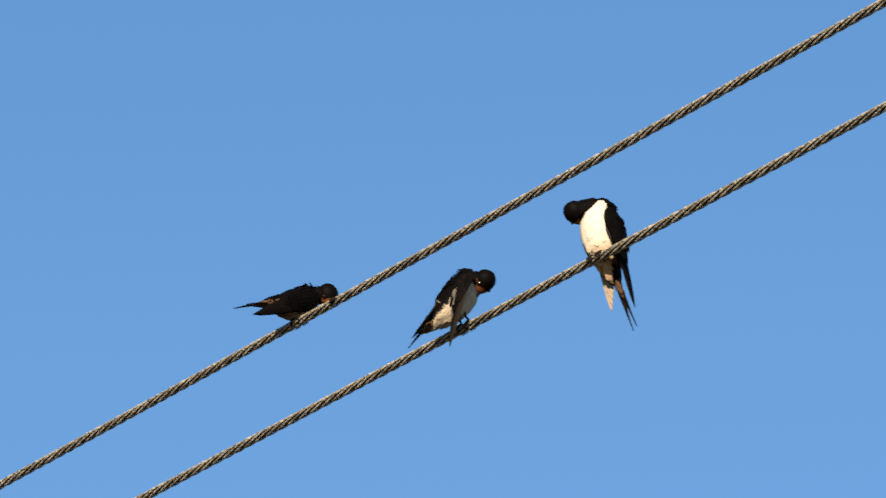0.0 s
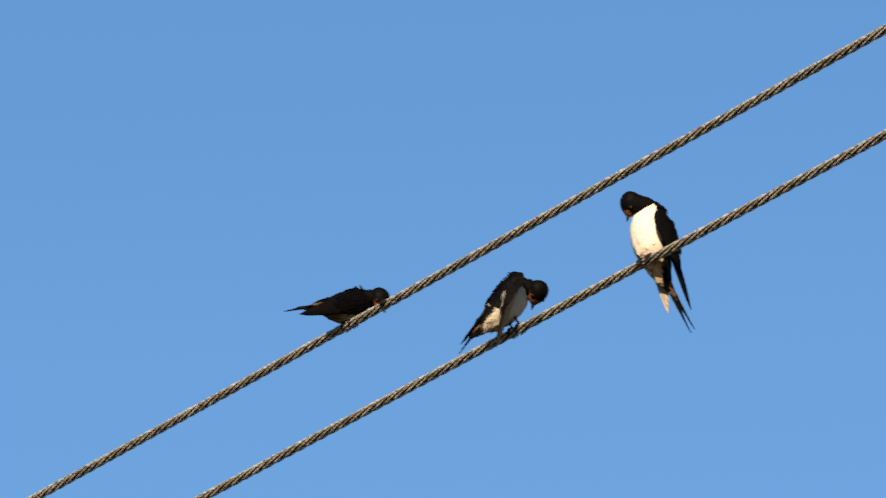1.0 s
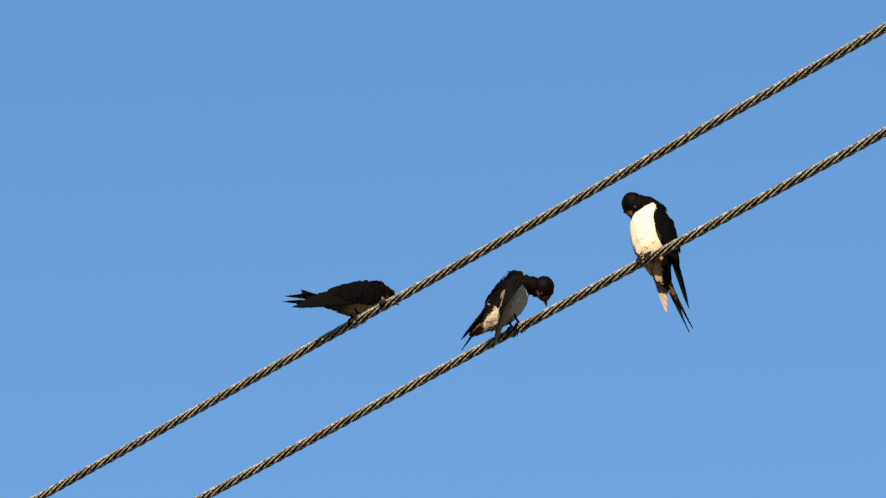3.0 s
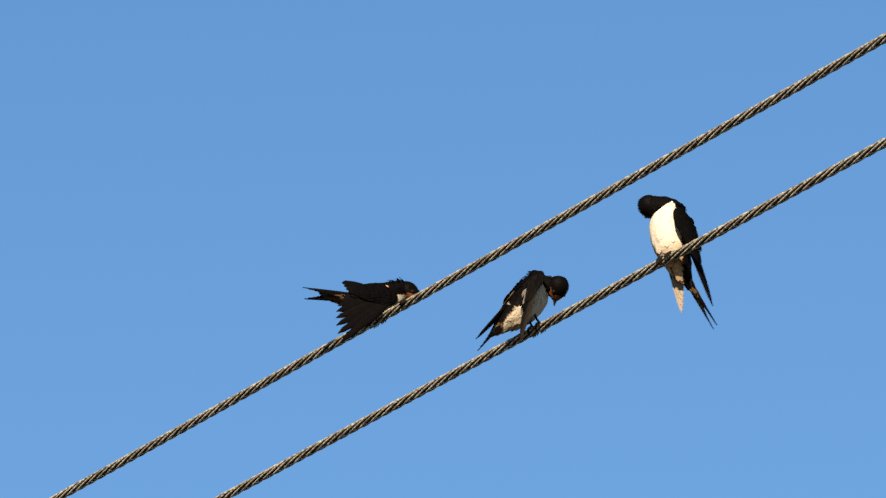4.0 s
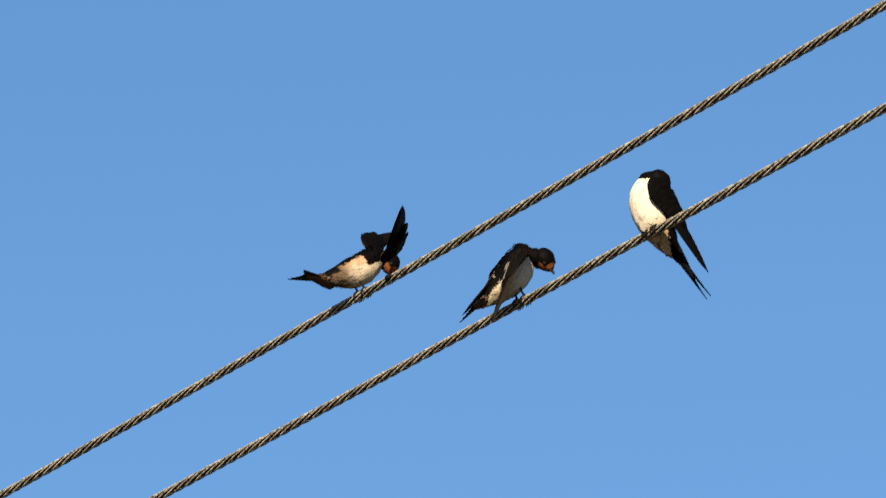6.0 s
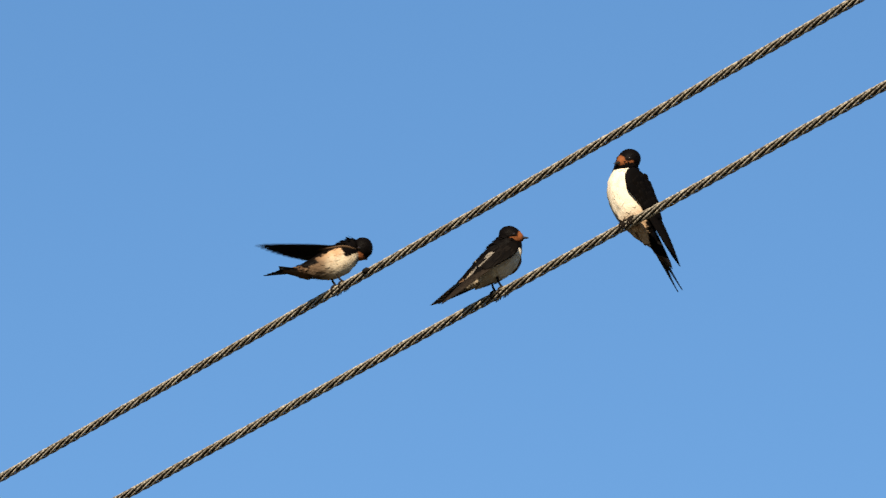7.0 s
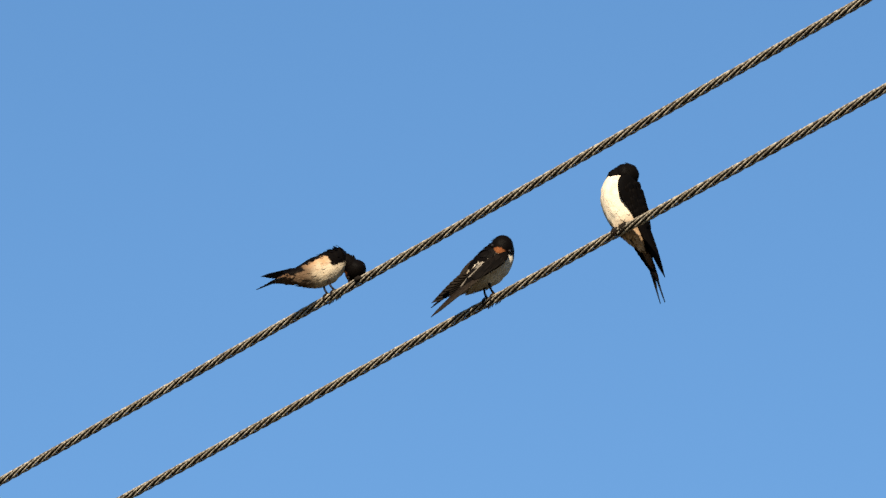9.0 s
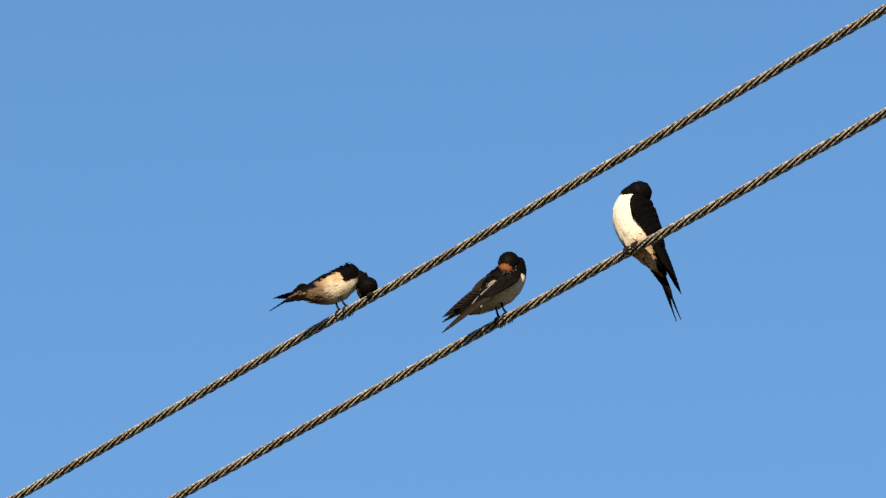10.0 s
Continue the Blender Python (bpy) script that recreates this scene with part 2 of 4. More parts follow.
def vane(length, width, sharp=1.0, lean=0.0, droop=0.0, thick=0.0005, segs=9):
    """A flight feather along -x from its root: a thin two-sided vane with a raised shaft. sharp: how long its taper is; lean: sideways curve."""
    verts, faces, mats = [], [], []
    across = (-1.0, -0.45, 0.0, 0.45, 1.0)
    for i in range(segs + 1):
        f = i / segs
        grow = min(1.0, 0.35 + f * 2.4)
        end = max(0.0, 1 - f) ** (0.5 * sharp)
        w = 0.5 * width * grow * min(1.0, end * 1.25) + 0.0002
        for side in (1, -1):
            for c in across:
                skew = 0.75 if c > 0 else 1.1
                crown = (1 - abs(c)) * thick * 1.2
                verts.append((-length * f, c * w * skew + lean * f * f, side * thick * 0.5 + crown - droop * f * f))
    row = 2 * len(across)
    m = len(across)
    for i in range(segs):
        a, b = i * row, (i + 1) * row
        for k in range(m - 1):
            faces.append((a + k, a + k + 1, b + k + 1, b + k)[::-1])
            mats.append(0)
            faces.append((a + m + k, b + m + k, b + m + k + 1, a + m + k + 1)[::-1])
            mats.append(1)
        faces.append((a, b, b + m, a + m)[::-1])
        faces.append((a + m - 1, a + row - 1, b + row - 1, b + m - 1)[::-1])
        mats += [0, 0]
    faces.append(tuple(range(m)) + tuple(range(row - 1, m - 1, -1)))
    e = segs * row
    faces.append(tuple(e + k for k in range(m))[::-1] + tuple(e + m + k for k in range(m)))
    mats += [0, 0]
    return verts, faces, mats


def merge(bits):
    """Joins (verts, faces, mats) bits into one."""
    verts, faces, mats = [], [], []
    for v, f, m in bits:
        o = len(verts)
        verts += [tuple(p) for p in v]
        faces += [tuple(o + i for i in q) for q in f]
        mats += list(m)
    return verts, faces, mats


def tube(points, radii, around=8):
    """A tapering round tube along points."""
    verts, faces = [], []
    points = [Vector(p) for p in points]
    for i, p in enumerate(points):
        way = (points[min(i + 1, len(points) - 1)] - points[max(i - 1, 0)]).normalized()
        side = way.orthogonal().normalized() if i == 0 else (side - way * side.dot(way)).normalized()
        other = way.cross(side)
        for k in range(around):
            a = 2 * math.pi * k / around
            verts.append(p + (side * math.cos(a) + other * math.sin(a)) * radii[i])
    n = len(points)
    for i in range(n - 1):
        for k in range(around):
            j = (k + 1) % around
            faces.append((i * around + k, i * around + j, (i + 1) * around + j, (i + 1) * around + k))
    faces.append(tuple(range(around))[::-1])
    faces.append(tuple((n - 1) * around + k for k in range(around)))
    return verts, faces, [0] * len(faces)


def tuft(at, out, back, length, width, lift):
    """One small contour feather on a body: a curved leaf that lies back from its root."""
    out, back = out.normalized(), (back - out * back.dot(out)).normalized()
    side = out.cross(back)
    verts = []
    for f, w, h in ((0.0, 0.35, 0.0), (0.4, 1.0, 0.35), (0.8, 0.75, 0.75), (1.0, 0.0, 1.0)):
        p = at + back * (length * f) + out * (lift * h)
        if w:
            verts += [p - side * width * w * 0.5, p + out * 0.00025, p + side * width * w * 0.5]
        else:
            verts.append(p)
    faces = []
    for r in (0, 3):
        faces += [(r, r + 1, r + 4, r + 3), (r + 1, r + 2, r + 5, r + 4)]
    faces += [(6, 7, 9), (7, 8, 9)]
    return verts, faces, [0] * len(faces)


# ---- the swallow's meshes, shared by all three ----
BODY_KEYS = (
    (-0.066, 0.0055, 0.0030, 0.0022, 0.0028), (-0.056, 0.0050, 0.0075, 0.0052, 0.0065), (-0.042, 0.0030, 0.0125, 0.0100, 0.0120),
    (-0.024, 0.0005, 0.0180, 0.0160, 0.0190), (-0.002, 0.0000, 0.0218, 0.0205, 0.0240), (0.018, 0.0020, 0.0222, 0.0210, 0.0250),
    (0.034, 0.0055, 0.0195, 0.0180, 0.0225), (0.046, 0.0100, 0.0140, 0.0130, 0.0165), (0.055, 0.0130, 0.0035, 0.0035, 0.0045),
)


def body_mesh(seed, fluff, plump, plumage):
    back, front = (0.82, 0.92) if plumage == BODY_BUFF else (0.94, 0.86) if plumage == BODY_FLUFFED else (1.0, 1.0)
    rows = spline([(x * (back if x < 0 else front), z, w * plump, a * plump, b * plump) for x, z, w, a, b in BODY_KEYS], 5)
    verts, faces = loft(rows, 44, 0.0016, 130)
    bits = [(verts, faces, [0] * len(faces))]
    rng = random.Random(seed)
    for _ in range(320):
        bits.append(fur(rows, rng, 4, 4, 0.0085, 0.0046, fluff * 0.35))
    for _ in range(0 if plumage == BODY_BUFF else 60):
        bits.append(fur(rows, rng, 8, 12, 0.0125, 0.0085, fluff * 0.7))
    v, f, m = merge(bits)
    return mesh("body", v, f, [plumage], m)


def fur(rows, rng, first, last, length, width, lift):
    """A small contour feather somewhere on a lofted form, lying along it."""
    i = rng.randrange(first, len(rows) - last)
    x, zc, wide, top, low = rows[i]
    a = rng.uniform(0, 2 * math.pi)
    c, s = math.cos(a), math.sin(a)
    slope = (rows[i + 1][2] - rows[i - 1][2]) / (rows[i + 1][0] - rows[i - 1][0])
    out = Vector((0, c / wide, s / (top if s > 0 else low))).normalized()
    out = Vector((-slope, out.y, out.z)).normalized()
    at = Vector((x, wide * c, zc + (top if s > 0 else low) * s)) - out * 0.0002
    back = Vector((-1, rng.uniform(-0.35, 0.35), rng.uniform(-0.35, 0.35)))
    return tuft(at, out, back, length * rng.uniform(0.7, 1.3), width * rng.uniform(0.8, 1.2), lift * rng.random() ** 2)


def head_mesh():
    keys = ((-0.0150, 0.0005, 0.0030, 0.0030, 0.0030), (-0.0125, 0.0003, 0.0088, 0.0088, 0.0085), (-0.0060, 0.0, 0.0126, 0.0124, 0.0122),
            (0.0010, 0.0, 0.0130, 0.0126, 0.0122), (0.0075, -0.0008, 0.0108, 0.0102, 0.0098), (0.0122, -0.0018, 0.0072, 0.0064, 0.0064),
            (0.0150, -0.0024, 0.0040, 0.0034, 0.0034))
    rows = spline([tuple(1.04 * v for v in k) for k in keys], 5)
    verts, faces = loft(rows, 32, 0.0004, 400)
    bits = [(verts, faces, [0] * len(faces))]
    rng = random.Random(5)
    for _ in range(200):
        bits.append(fur(rows, rng, 8, 8, 0.0032, 0.0026, 0.0003))
    v, f, m = merge(bits)
    return mesh("head", v, f, [HEAD], m)


def bill_mesh(upper):
    rows = []
    for f, wide, tall in ((0.0, 0.0040, 0.0020), (0.3, 0.0031, 0.0017), (0.65, 0.0017, 0.0012), (0.9, 0.0008, 0.0007), (1.0, 0.0002, 0.0002)):
        hook = -0.0006 * f ** 3 if upper else 0.0
        rows.append((0.0140 + 0.0098 * f, -0.0028 + hook + (0.0002 if upper else -0.0003), wide, tall if upper else 0.0002, 0.0002 if upper else tall * 0.8))
    v, f = loft(rows, 14)
    return mesh("bill", v, f, [BILL], None)


def ball(radius):
    rows = [(radius * math.cos(a), 0, radius * math.sin(a) + 1e-5, radius * math.sin(a) + 1e-5, radius * math.sin(a) + 1e-5) for a in np.linspace(math.pi, 0, 9)]
    v, f = loft(rows, 12)
    return mesh("eye", v, f, [EYE_MAT], None)


def neck_mesh(stout, ruffle=0.0):
    keys = ((-0.024, 0, 0.0062, 0.0062, 0.0060), (-0.015, 0, 0.0128, 0.0134, 0.0124), (-0.002, 0, 0.0134, 0.0138, 0.0130),
            (0.010, 0, 0.0120, 0.0122, 0.0120), (0.017, 0, 0.0060, 0.0060, 0.0060))
    rows = spline([(x, z, w * stout, a * stout, b * stout) for x, z, w, a, b in keys], 4)
    verts, faces = loft(rows, 26, 0.0009, 300)
    bits = [(verts, faces, [0] * len(faces))]
    rng = random.Random(9)
    for _ in range(170):
        bits.append(fur(rows, rng, 6, 3, 0.0045 + ruffle, 0.0036, 0.0006 + ruffle))
    v, f, m = merge(bits)
    return mesh("neck", v, f, [NECK], m)


def arm_mesh(side):
    """The feathered arm of a folded wing, a flat pad. side: +1 the left wing, -1 the right."""
    rows = spline(((0.008, 0, 0.0020, 0.0015, 0.0012), (0.003, 0, 0.0105, 0.0042, 0.0026), (-0.012, 0, 0.0175, 0.0052, 0.0026),
                   (-0.030, 0, 0.0142, 0.0046, 0.0020), (-0.050, 0, 0.0090, 0.0030, 0.0012), (-0.066, 0, 0.0028, 0.0012, 0.0006)), 4)
    v, f = loft(rows, 20, 0.0004, 300)
    under = [1 if sum(v[i][2] for i in q) / len(q) < 0.0 else 0 for q in f]
    v = [(p[0], p[1] * side, p[2]) for p in v]
    if side < 0:
        f = [q[::-1] for q in f]
    return mesh("wing", v, f, [COVERT, LINING], under)


COVERT_ROWS = ((-0.004, 0.012), (-0.012, 0.015), (-0.020, 0.018), (-0.028, 0.020), (-0.036, 0.017))


def coverts(wing, side, worn):
    """Five rows of eight small covert feathers on a wing's upper side."""
    rng = random.Random(17)
    for r, (x0, length) in enumerate(COVERT_ROWS):
        for k in range(8):
            y = (-0.0150 + 0.030 * k / 7) * (1.0, 0.97, 0.88, 0.74, 0.58)[r]
            old = worn and (r in (2, 3) and k in (1, 2) or r == 4 and k == 2)
            z = 0.0050 * (1 - (y / 0.0195) ** 2) + 0.0004 * rng.random() - 0.0003 * r
            at = pose(x0 - abs(y) * 0.25 + rng.uniform(-0.001, 0.001), y * side, z, 0, -3, side * (rng.uniform(-5, 5) + 500 * y))
            part("covert_feather", MESH["worn_covert" if old else "brown_covert" if worn else "covert"][side][r], wing, at=at)


def feather_mesh(name, side, *args, under=None, upper=None, pale_end=None, **more):
    """A flight feather of the left (+1) or right (-1) side. pale_end: how much of its under side is painted pale as if
    sunlit, from the tip, in metres.
    """
    v, f, m = vane(*args, **more)
    if pale_end:
        m = [2 if k == 1 and min(v[i][0] for i in q) < pale_end - args[0] else k for q, k in zip(f, m)]
    if side < 0:
        v = [(p[0], -p[1], p[2]) for p in v]
        f = [q[::-1] for q in f]
    return mesh(name, v, f, [upper or FEATHER_TOP, under or FEATHER_UNDER] + [SUNLIT_UNDER] * bool(pale_end), m)


PRIMARIES = [(0.0545 + 0.0090 * i, 0.0138 - 0.0002 * i) for i in range(9)]
SECONDARIES = [(0.043 + 0.0015 * i, 0.0120) for i in range(5)]
TAIL_FEATHERS = [(0.040, 0.0100), (0.043, 0.0100), (0.048, 0.0095), (0.055, 0.0090), (0.074, 0.0080)]


def foot_meshes():
    """A leg that stands on a wire along y, its toes curled round it, at z = 0 the wire's top."""
    v, f, m = tube([(0.0, 0, 0.0005), (-0.0012, 0, 0.007), (-0.0008, 0, 0.0115), (0.001, 0, 0.0165), (0.002, 0, 0.0215)], [0.0017, 0.0014, 0.0014, 0.0018, 0.0026], 10)
    leg = mesh("leg", v, f, [LEG], m)
    bits = []
    r = WIRE_R + 0.0002
    for y0, y1, way in ((-0.0006, -0.0046, 1), (0.0, 0.0002, 1), (0.0006, 0.0042, 1), (0.0, 0.0006, -1)):
        points = []
        for i in range(8):
            a = i / 7 * 2.0
            points.append((way * r * math.sin(a), y0 + (y1 - y0) * min(1, i / 3), -WIRE_R + r * math.cos(a)))
        points.append((way * r * 0.72, y1, -WIRE_R - r * 1.0))
        bits.append(tube(points, [0.0022, 0.0020, 0.0019, 0.0018, 0.0017, 0.0016, 0.0014, 0.0010, 0.0004], 7))
    v, f, m = merge(bits)
    return leg, mesh("foot", v, f, [LEG], m)


MESH = {
    "head": head_mesh(), "upper_bill": bill_mesh(True), "lower_bill": bill_mesh(False), "eye": ball(0.0021), "neck": neck_mesh(1.10), "ruffled_neck": neck_mesh(0.86, 0.0016),
    "wing": {s: arm_mesh(s) for s in (1, -1)},
    "primary": {s: [feather_mesh("primary_feather", s, l, w, 0.75, lean=-0.0025, droop=0.003) for l, w in PRIMARIES] for s in (1, -1)},
    "secondary": {s: [feather_mesh("secondary_feather", s, l, w, 0.55) for l, w in SECONDARIES] for s in (1, -1)},
    "tail": {s: [feather_mesh("tail_feather", s, l, w, 0.8 if i < 4 else 1.4, lean=0.0003 * i) for i, (l, w) in enumerate(TAIL_FEATHERS)] for s in (1, -1)},
    "covert": {s: [feather_mesh("covert_feather", s, l, 0.0075, 0.8, thick=0.0004, segs=4, upper=COVERT, under=COVERT) for _, l in COVERT_ROWS] for s in (1, -1)},
    "worn_covert": {s: [feather_mesh("covert_feather", s, l, 0.0075, 0.8, thick=0.0004, segs=4, upper=WORN, under=COVERT) for _, l in COVERT_ROWS] for s in (1, -1)},
    "worn_secondary": [feather_mesh("secondary_feather", -1, l, w, 0.55, upper=WORN if i < 2 else FEATHER_BROWN) for i, (l, w) in enumerate(SECONDARIES)],
    # sun painted pale on the ends; the dark base stands for the wire's shadow
    "pale_primary": [feather_mesh("primary_feather", -1, l, w, 0.9, lean=-0.0025, droop=0.003, segs=14, pale_end=0.046) for l, w in PRIMARIES],
    "brown_primary": [feather_mesh("primary_feather", -1, l, w, 0.75, lean=-0.0025, droop=0.003, upper=FEATHER_BROWN) for l, w in PRIMARIES],
    "brown_covert": {s: [feather_mesh("covert_feather", s, l, 0.0075, 0.8, thick=0.0004, segs=4, upper=COVERT_BROWN, under=COVERT) for _, l in COVERT_ROWS] for s in (1, -1)},
    "short_tail": {s: [feather_mesh("tail_feather", s, min(l, 0.060), w, 0.8, lean=0.0012 * i) for i, (l, w) in enumerate(TAIL_FEATHERS)] for s in (1, -1)},
}
MESH["leg"], MESH["foot"] = foot_meshes()


def tail_base_mesh():
    rows = spline(((0.018, 0, 0.0115, 0.0100, 0.0125), (0.006, 0, 0.0105, 0.0080, 0.0100), (-0.008, 0, 0.0080, 0.0050, 0.0066), (-0.024, 0, 0.0058, 0.0026, 0.0036), (-0.036, 0, 0.0022, 0.0010, 0.0012)), 4)
    v, f = loft(rows, 20, 0.0006, 300)
    pale = [1 if sum(v[i][2] for i in q) / len(q) < 0.003 else 0 for q in f]
    rng = random.Random(4)
    bits = [(v, f, pale)]
    for _ in range(70):
        tv, tf, _m = fur(rows, rng, 2, 4, 0.0080, 0.0040, 0.0006)
        bits.append((tv, tf, [1 if tv[0][2] < 0.003 else 0] * len(tf)))
    v, f, m = merge(bits)
    return mesh("tail", v, f, [COVERT, VENT], m)


MESH["tail_base"] = tail_base_mesh()

# ---- wires ----
LOW_AT, LOW_WAY = Vector((0.09287, 11.14376, 6.0498)), Vector((0.56461, -0.82536, 0.0)).normalized()
HIGH_AT, HIGH_WAY = Vector((0.0, 11.28031, 6.1828)), Vector((0.56080, -0.82795, 0.0)).normalized()


def strand_mesh(phase, before, after, lay=0.154):
    """One of six round wires laid left-handed round the core, along x."""
    r, ring = WIRE_R * 0.215, WIRE_R * 0.785
    steps = int((before + after) / lay * 14)
    x = np.linspace(-before, after, steps)
    a = phase - 2 * np.pi * x / lay
    cx = np.stack([x, ring * np.cos(a), ring * np.sin(a)], 1)
    out = np.stack([np.zeros(steps), np.cos(a), np.sin(a)], 1)
    way = np.stack([np.full(steps, lay / (2 * np.pi * ring)), np.sin(a), -np.cos(a)], 1)
    way /= np.linalg.norm(way, axis=1)[:, None]
    side = np.cross(way, out)
    around = 8
    ang = np.linspace(0, 2 * np.pi, around, endpoint=False)
    verts = (cx[:, None] + r * (np.cos(ang)[None, :, None] * out[:, None] + np.sin(ang)[None, :, None] * side[:, None])).reshape(-1, 3)
    i, k = np.meshgrid(np.arange(steps - 1), np.arange(around), indexing="ij")
    j = (k + 1) % around
    faces = np.stack([i * around + k, i * around + j, (i + 1) * around + j, (i + 1) * around + k], -1).reshape(-1, 4)
    return mesh("strand", verts.tolist(), faces.tolist(), [STEEL])


STRANDS = [strand_mesh(2 * math.pi * k / 6, 16.0, 7.5) for k in range(6)]


def wire(at, way, label):
    root = new("overhead_wire")
    side = Vector((0, 0, 1)).cross(way).normalized()
    root.matrix_world = Matrix.Translation(at) @ Matrix((way, side, way.cross(side))).transposed().to_4x4()
    for me in STRANDS:
        part("strand", me, root)
    # core seen in the strand gaps, its colour standing for their shade
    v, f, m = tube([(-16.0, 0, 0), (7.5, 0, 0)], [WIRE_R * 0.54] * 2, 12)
    part("core", mesh("core", v, f, [CORE], m), root, "core, near-black for the shade between strands")
    return tagged(root, label, "wire", "pair of overhead wires")


def grime(root, x, turn):
    """A small dark clot stuck on a wire."""
    rows = spline(((-0.008, 0, 0.0008, 0.0008, 0.0008), (-0.003, 0.0003, 0.0034, 0.0034, 0.003), (0.004, 0, 0.0030, 0.0028, 0.003), (0.008, 0, 0.0006, 0.0006, 0.0006)), 3)
    v, f = loft(rows, 10, 0.0012, 500)
    part("dirt_clot", mesh("dirt_clot", v, f, [CORE]), root, "small dark clot", at=pose(x, 0, 0, turn, 0, 0) @ pose(0, 0, WIRE_R * 0.95))


wire_low = wire(LOW_AT, LOW_WAY, "weathered grey-brown twisted steel wire with two swallows on it")
wire_high = wire(HIGH_AT, HIGH_WAY, "weathered grey-brown twisted steel wire with one swallow on it")

grime(wire_high, -0.1240, 85)

# ---- ground, far below the picture ----
gv = [(-2500, -2500, 0), (2500, -2500, 0), (2500, 2500, 0), (-2500, 2500, 0)]
ground = tagged(new("ground", mesh("ground", gv, [(0, 1, 2, 3)], [MEADOW])), "dark grassy ground under the wires", "ground", kind="structure")


# ---- swallows ----
Swallow = namedtuple("Swallow", "root body neck head wings primaries secondaries tail tail_feathers at way neck_root")


def swallow(label, at, way, facing, stand, fluff, plump, plumage, tail_kind, seed):
    """A barn swallow on a wire. at: the wire's top under it; way: along the wire; facing: level direction; stand: where its body is above its feet."""
    root = new("swallow")
    root.matrix_world = Matrix.Translation(at)
    tagged(root, label, "bird", "swallows on the wires")
    body = part("body", body_mesh(seed, fluff, plump, plumage), root, "cream belly and blue-black back")
    neck = part("neck", MESH["neck" if plumage == BODY else "ruffled_neck"], root)
    head = part("head", MESH["head"], root, "blue-black crown and rufous throat")
    part("upper_bill", MESH["upper_bill"], head)
    part("lower_bill", MESH["lower_bill"], head)
    for s in (1, -1):
        part("eye", MESH["eye"], head, at=pose(0.0070, s * 0.0112, 0.0024))
    wings, primaries, secondaries = {}, {}, {}
    for s in (1, -1):
        wings[s] = part("wing", MESH["wing"][s], root, "dark wing with buff lining")
        coverts(wings[s], s, s < 0 and plumage == BODY_FLUFFED)
        outer = "pale_primary" if plumage == BODY else "brown_primary" if plumage == BODY_FLUFFED else ""
        primaries[s] = [part("primary_feather", me, wings[s]) for me in (MESH[outer] if outer and s < 0 else MESH["primary"][s])]
        secondaries[s] = [part("secondary_feather", me, wings[s]) for me in (MESH["worn_secondary"] if s < 0 and plumage == BODY_FLUFFED else MESH["secondary"][s])]
    tail = part("tail", MESH["tail_base"], root, "forked dark tail")
    tail_feathers = {s: [part("tail_feather", me, tail) for me in MESH[tail_kind][s]] for s in (1, -1)}
    across = way * (1 if Vector((0, 0, 1)).cross(facing).dot(way) > 0 else -1)
    front = across.cross(Vector((0, 0, 1))).normalized()
    for s in (1, -1):
        base = across * (s * 0.0085)
        leg = part("leg", MESH["leg"], root)
        rise = (stand - base * 0.6).normalized()
        y = (across - rise * across.dot(rise)).normalized()
        leg.matrix_basis = Matrix.Translation(base) @ Matrix((y.cross(rise), y, rise)).transposed().to_4x4()
        foot = part("foot", MESH["foot"], leg)
        foot.matrix_basis = leg.matrix_basis.inverted() @ Matrix.Translation(base) @ Matrix((front, across, Vector((0, 0, 1)))).transposed().to_4x4()
    neck_root = NECK_ROOT if plumage != BODY_FLUFFED else Vector((0.030, 0, 0.012))
    return Swallow(root, body, neck, head, wings, primaries, secondaries, tail, tail_feathers, at, way, neck_root)


def frame_of(x, z):
    """A turn whose x and z lie along these directions, x first."""
    x = x.normalized()
    z = (z - x * z.dot(x)).normalized()
    return Matrix((x, z.cross(x), z)).transposed()


PX = 0.00072
FOOT_IN_BODY = Vector((-0.016, 0, -0.0325))
SHOULDER = {1: Vector((0.035, 0.0185, 0.010)), -1: Vector((0.035, -0.0185, 0.010))}
NECK_ROOT = Vector((0.042, 0, 0.009))
TAIL_ROOT = Vector((-0.046, 0, 0.004))

WING_LONG, TAIL_LONG = 0.130, 0.072
POSES = {}


def towards(spot, depth):
    """A place right of and above the feet, in steps of PX, at a depth towards the camera in metres."""
    return view(spot[0] * PX, spot[1] * PX, 0) + NEAR * depth


def reach(hinge, spot, length, lean=1):
    """The direction in which something of that length ends at a spot, leaning towards the camera, or away from it (-1)."""
    flat = view(spot[0] * PX - hinge.dot(RIGHT), spot[1] * PX - hinge.dot(UP), 0)
    return (flat + NEAR * lean * math.sqrt(max(0.0, length ** 2 - flat.length_squared))).normalized()


def stance(bird, t, turn, pitch, head, bill, crown=(0, 1, 0), left=None, right=None, tail=None, fan=9.0, slide=0.0, drop=0.0, shift=(0, 0), neck=0.45):
    """One moment of a swallow. turn, pitch: where its body points. head: its place right of, above and nearer than the feet, in steps of 0.72 mm.
    bill, crown: directions as view() takes them. left, right: a wing's (tip, leading side, spread, joint), tip and joint placed like the head
    (a joint of four numbers is moved by the first three instead, and the wing rolled by the fourth, in degrees; one set back 25 steps or more has its wing lean away); spread is one number, or that of the inner and the outer primaries. tail: its end.
    slide: metres along the wire; drop: metres the wire hangs higher or lower; shift: right and up, in the steps of head.
    neck: how far from the shoulders to the head the neck's middle lies."""
    POSES.setdefault(bird, []).append((t, turn, pitch, head, bill, crown, {1: left, -1: right}, tail, fan, slide, drop, shift, neck))


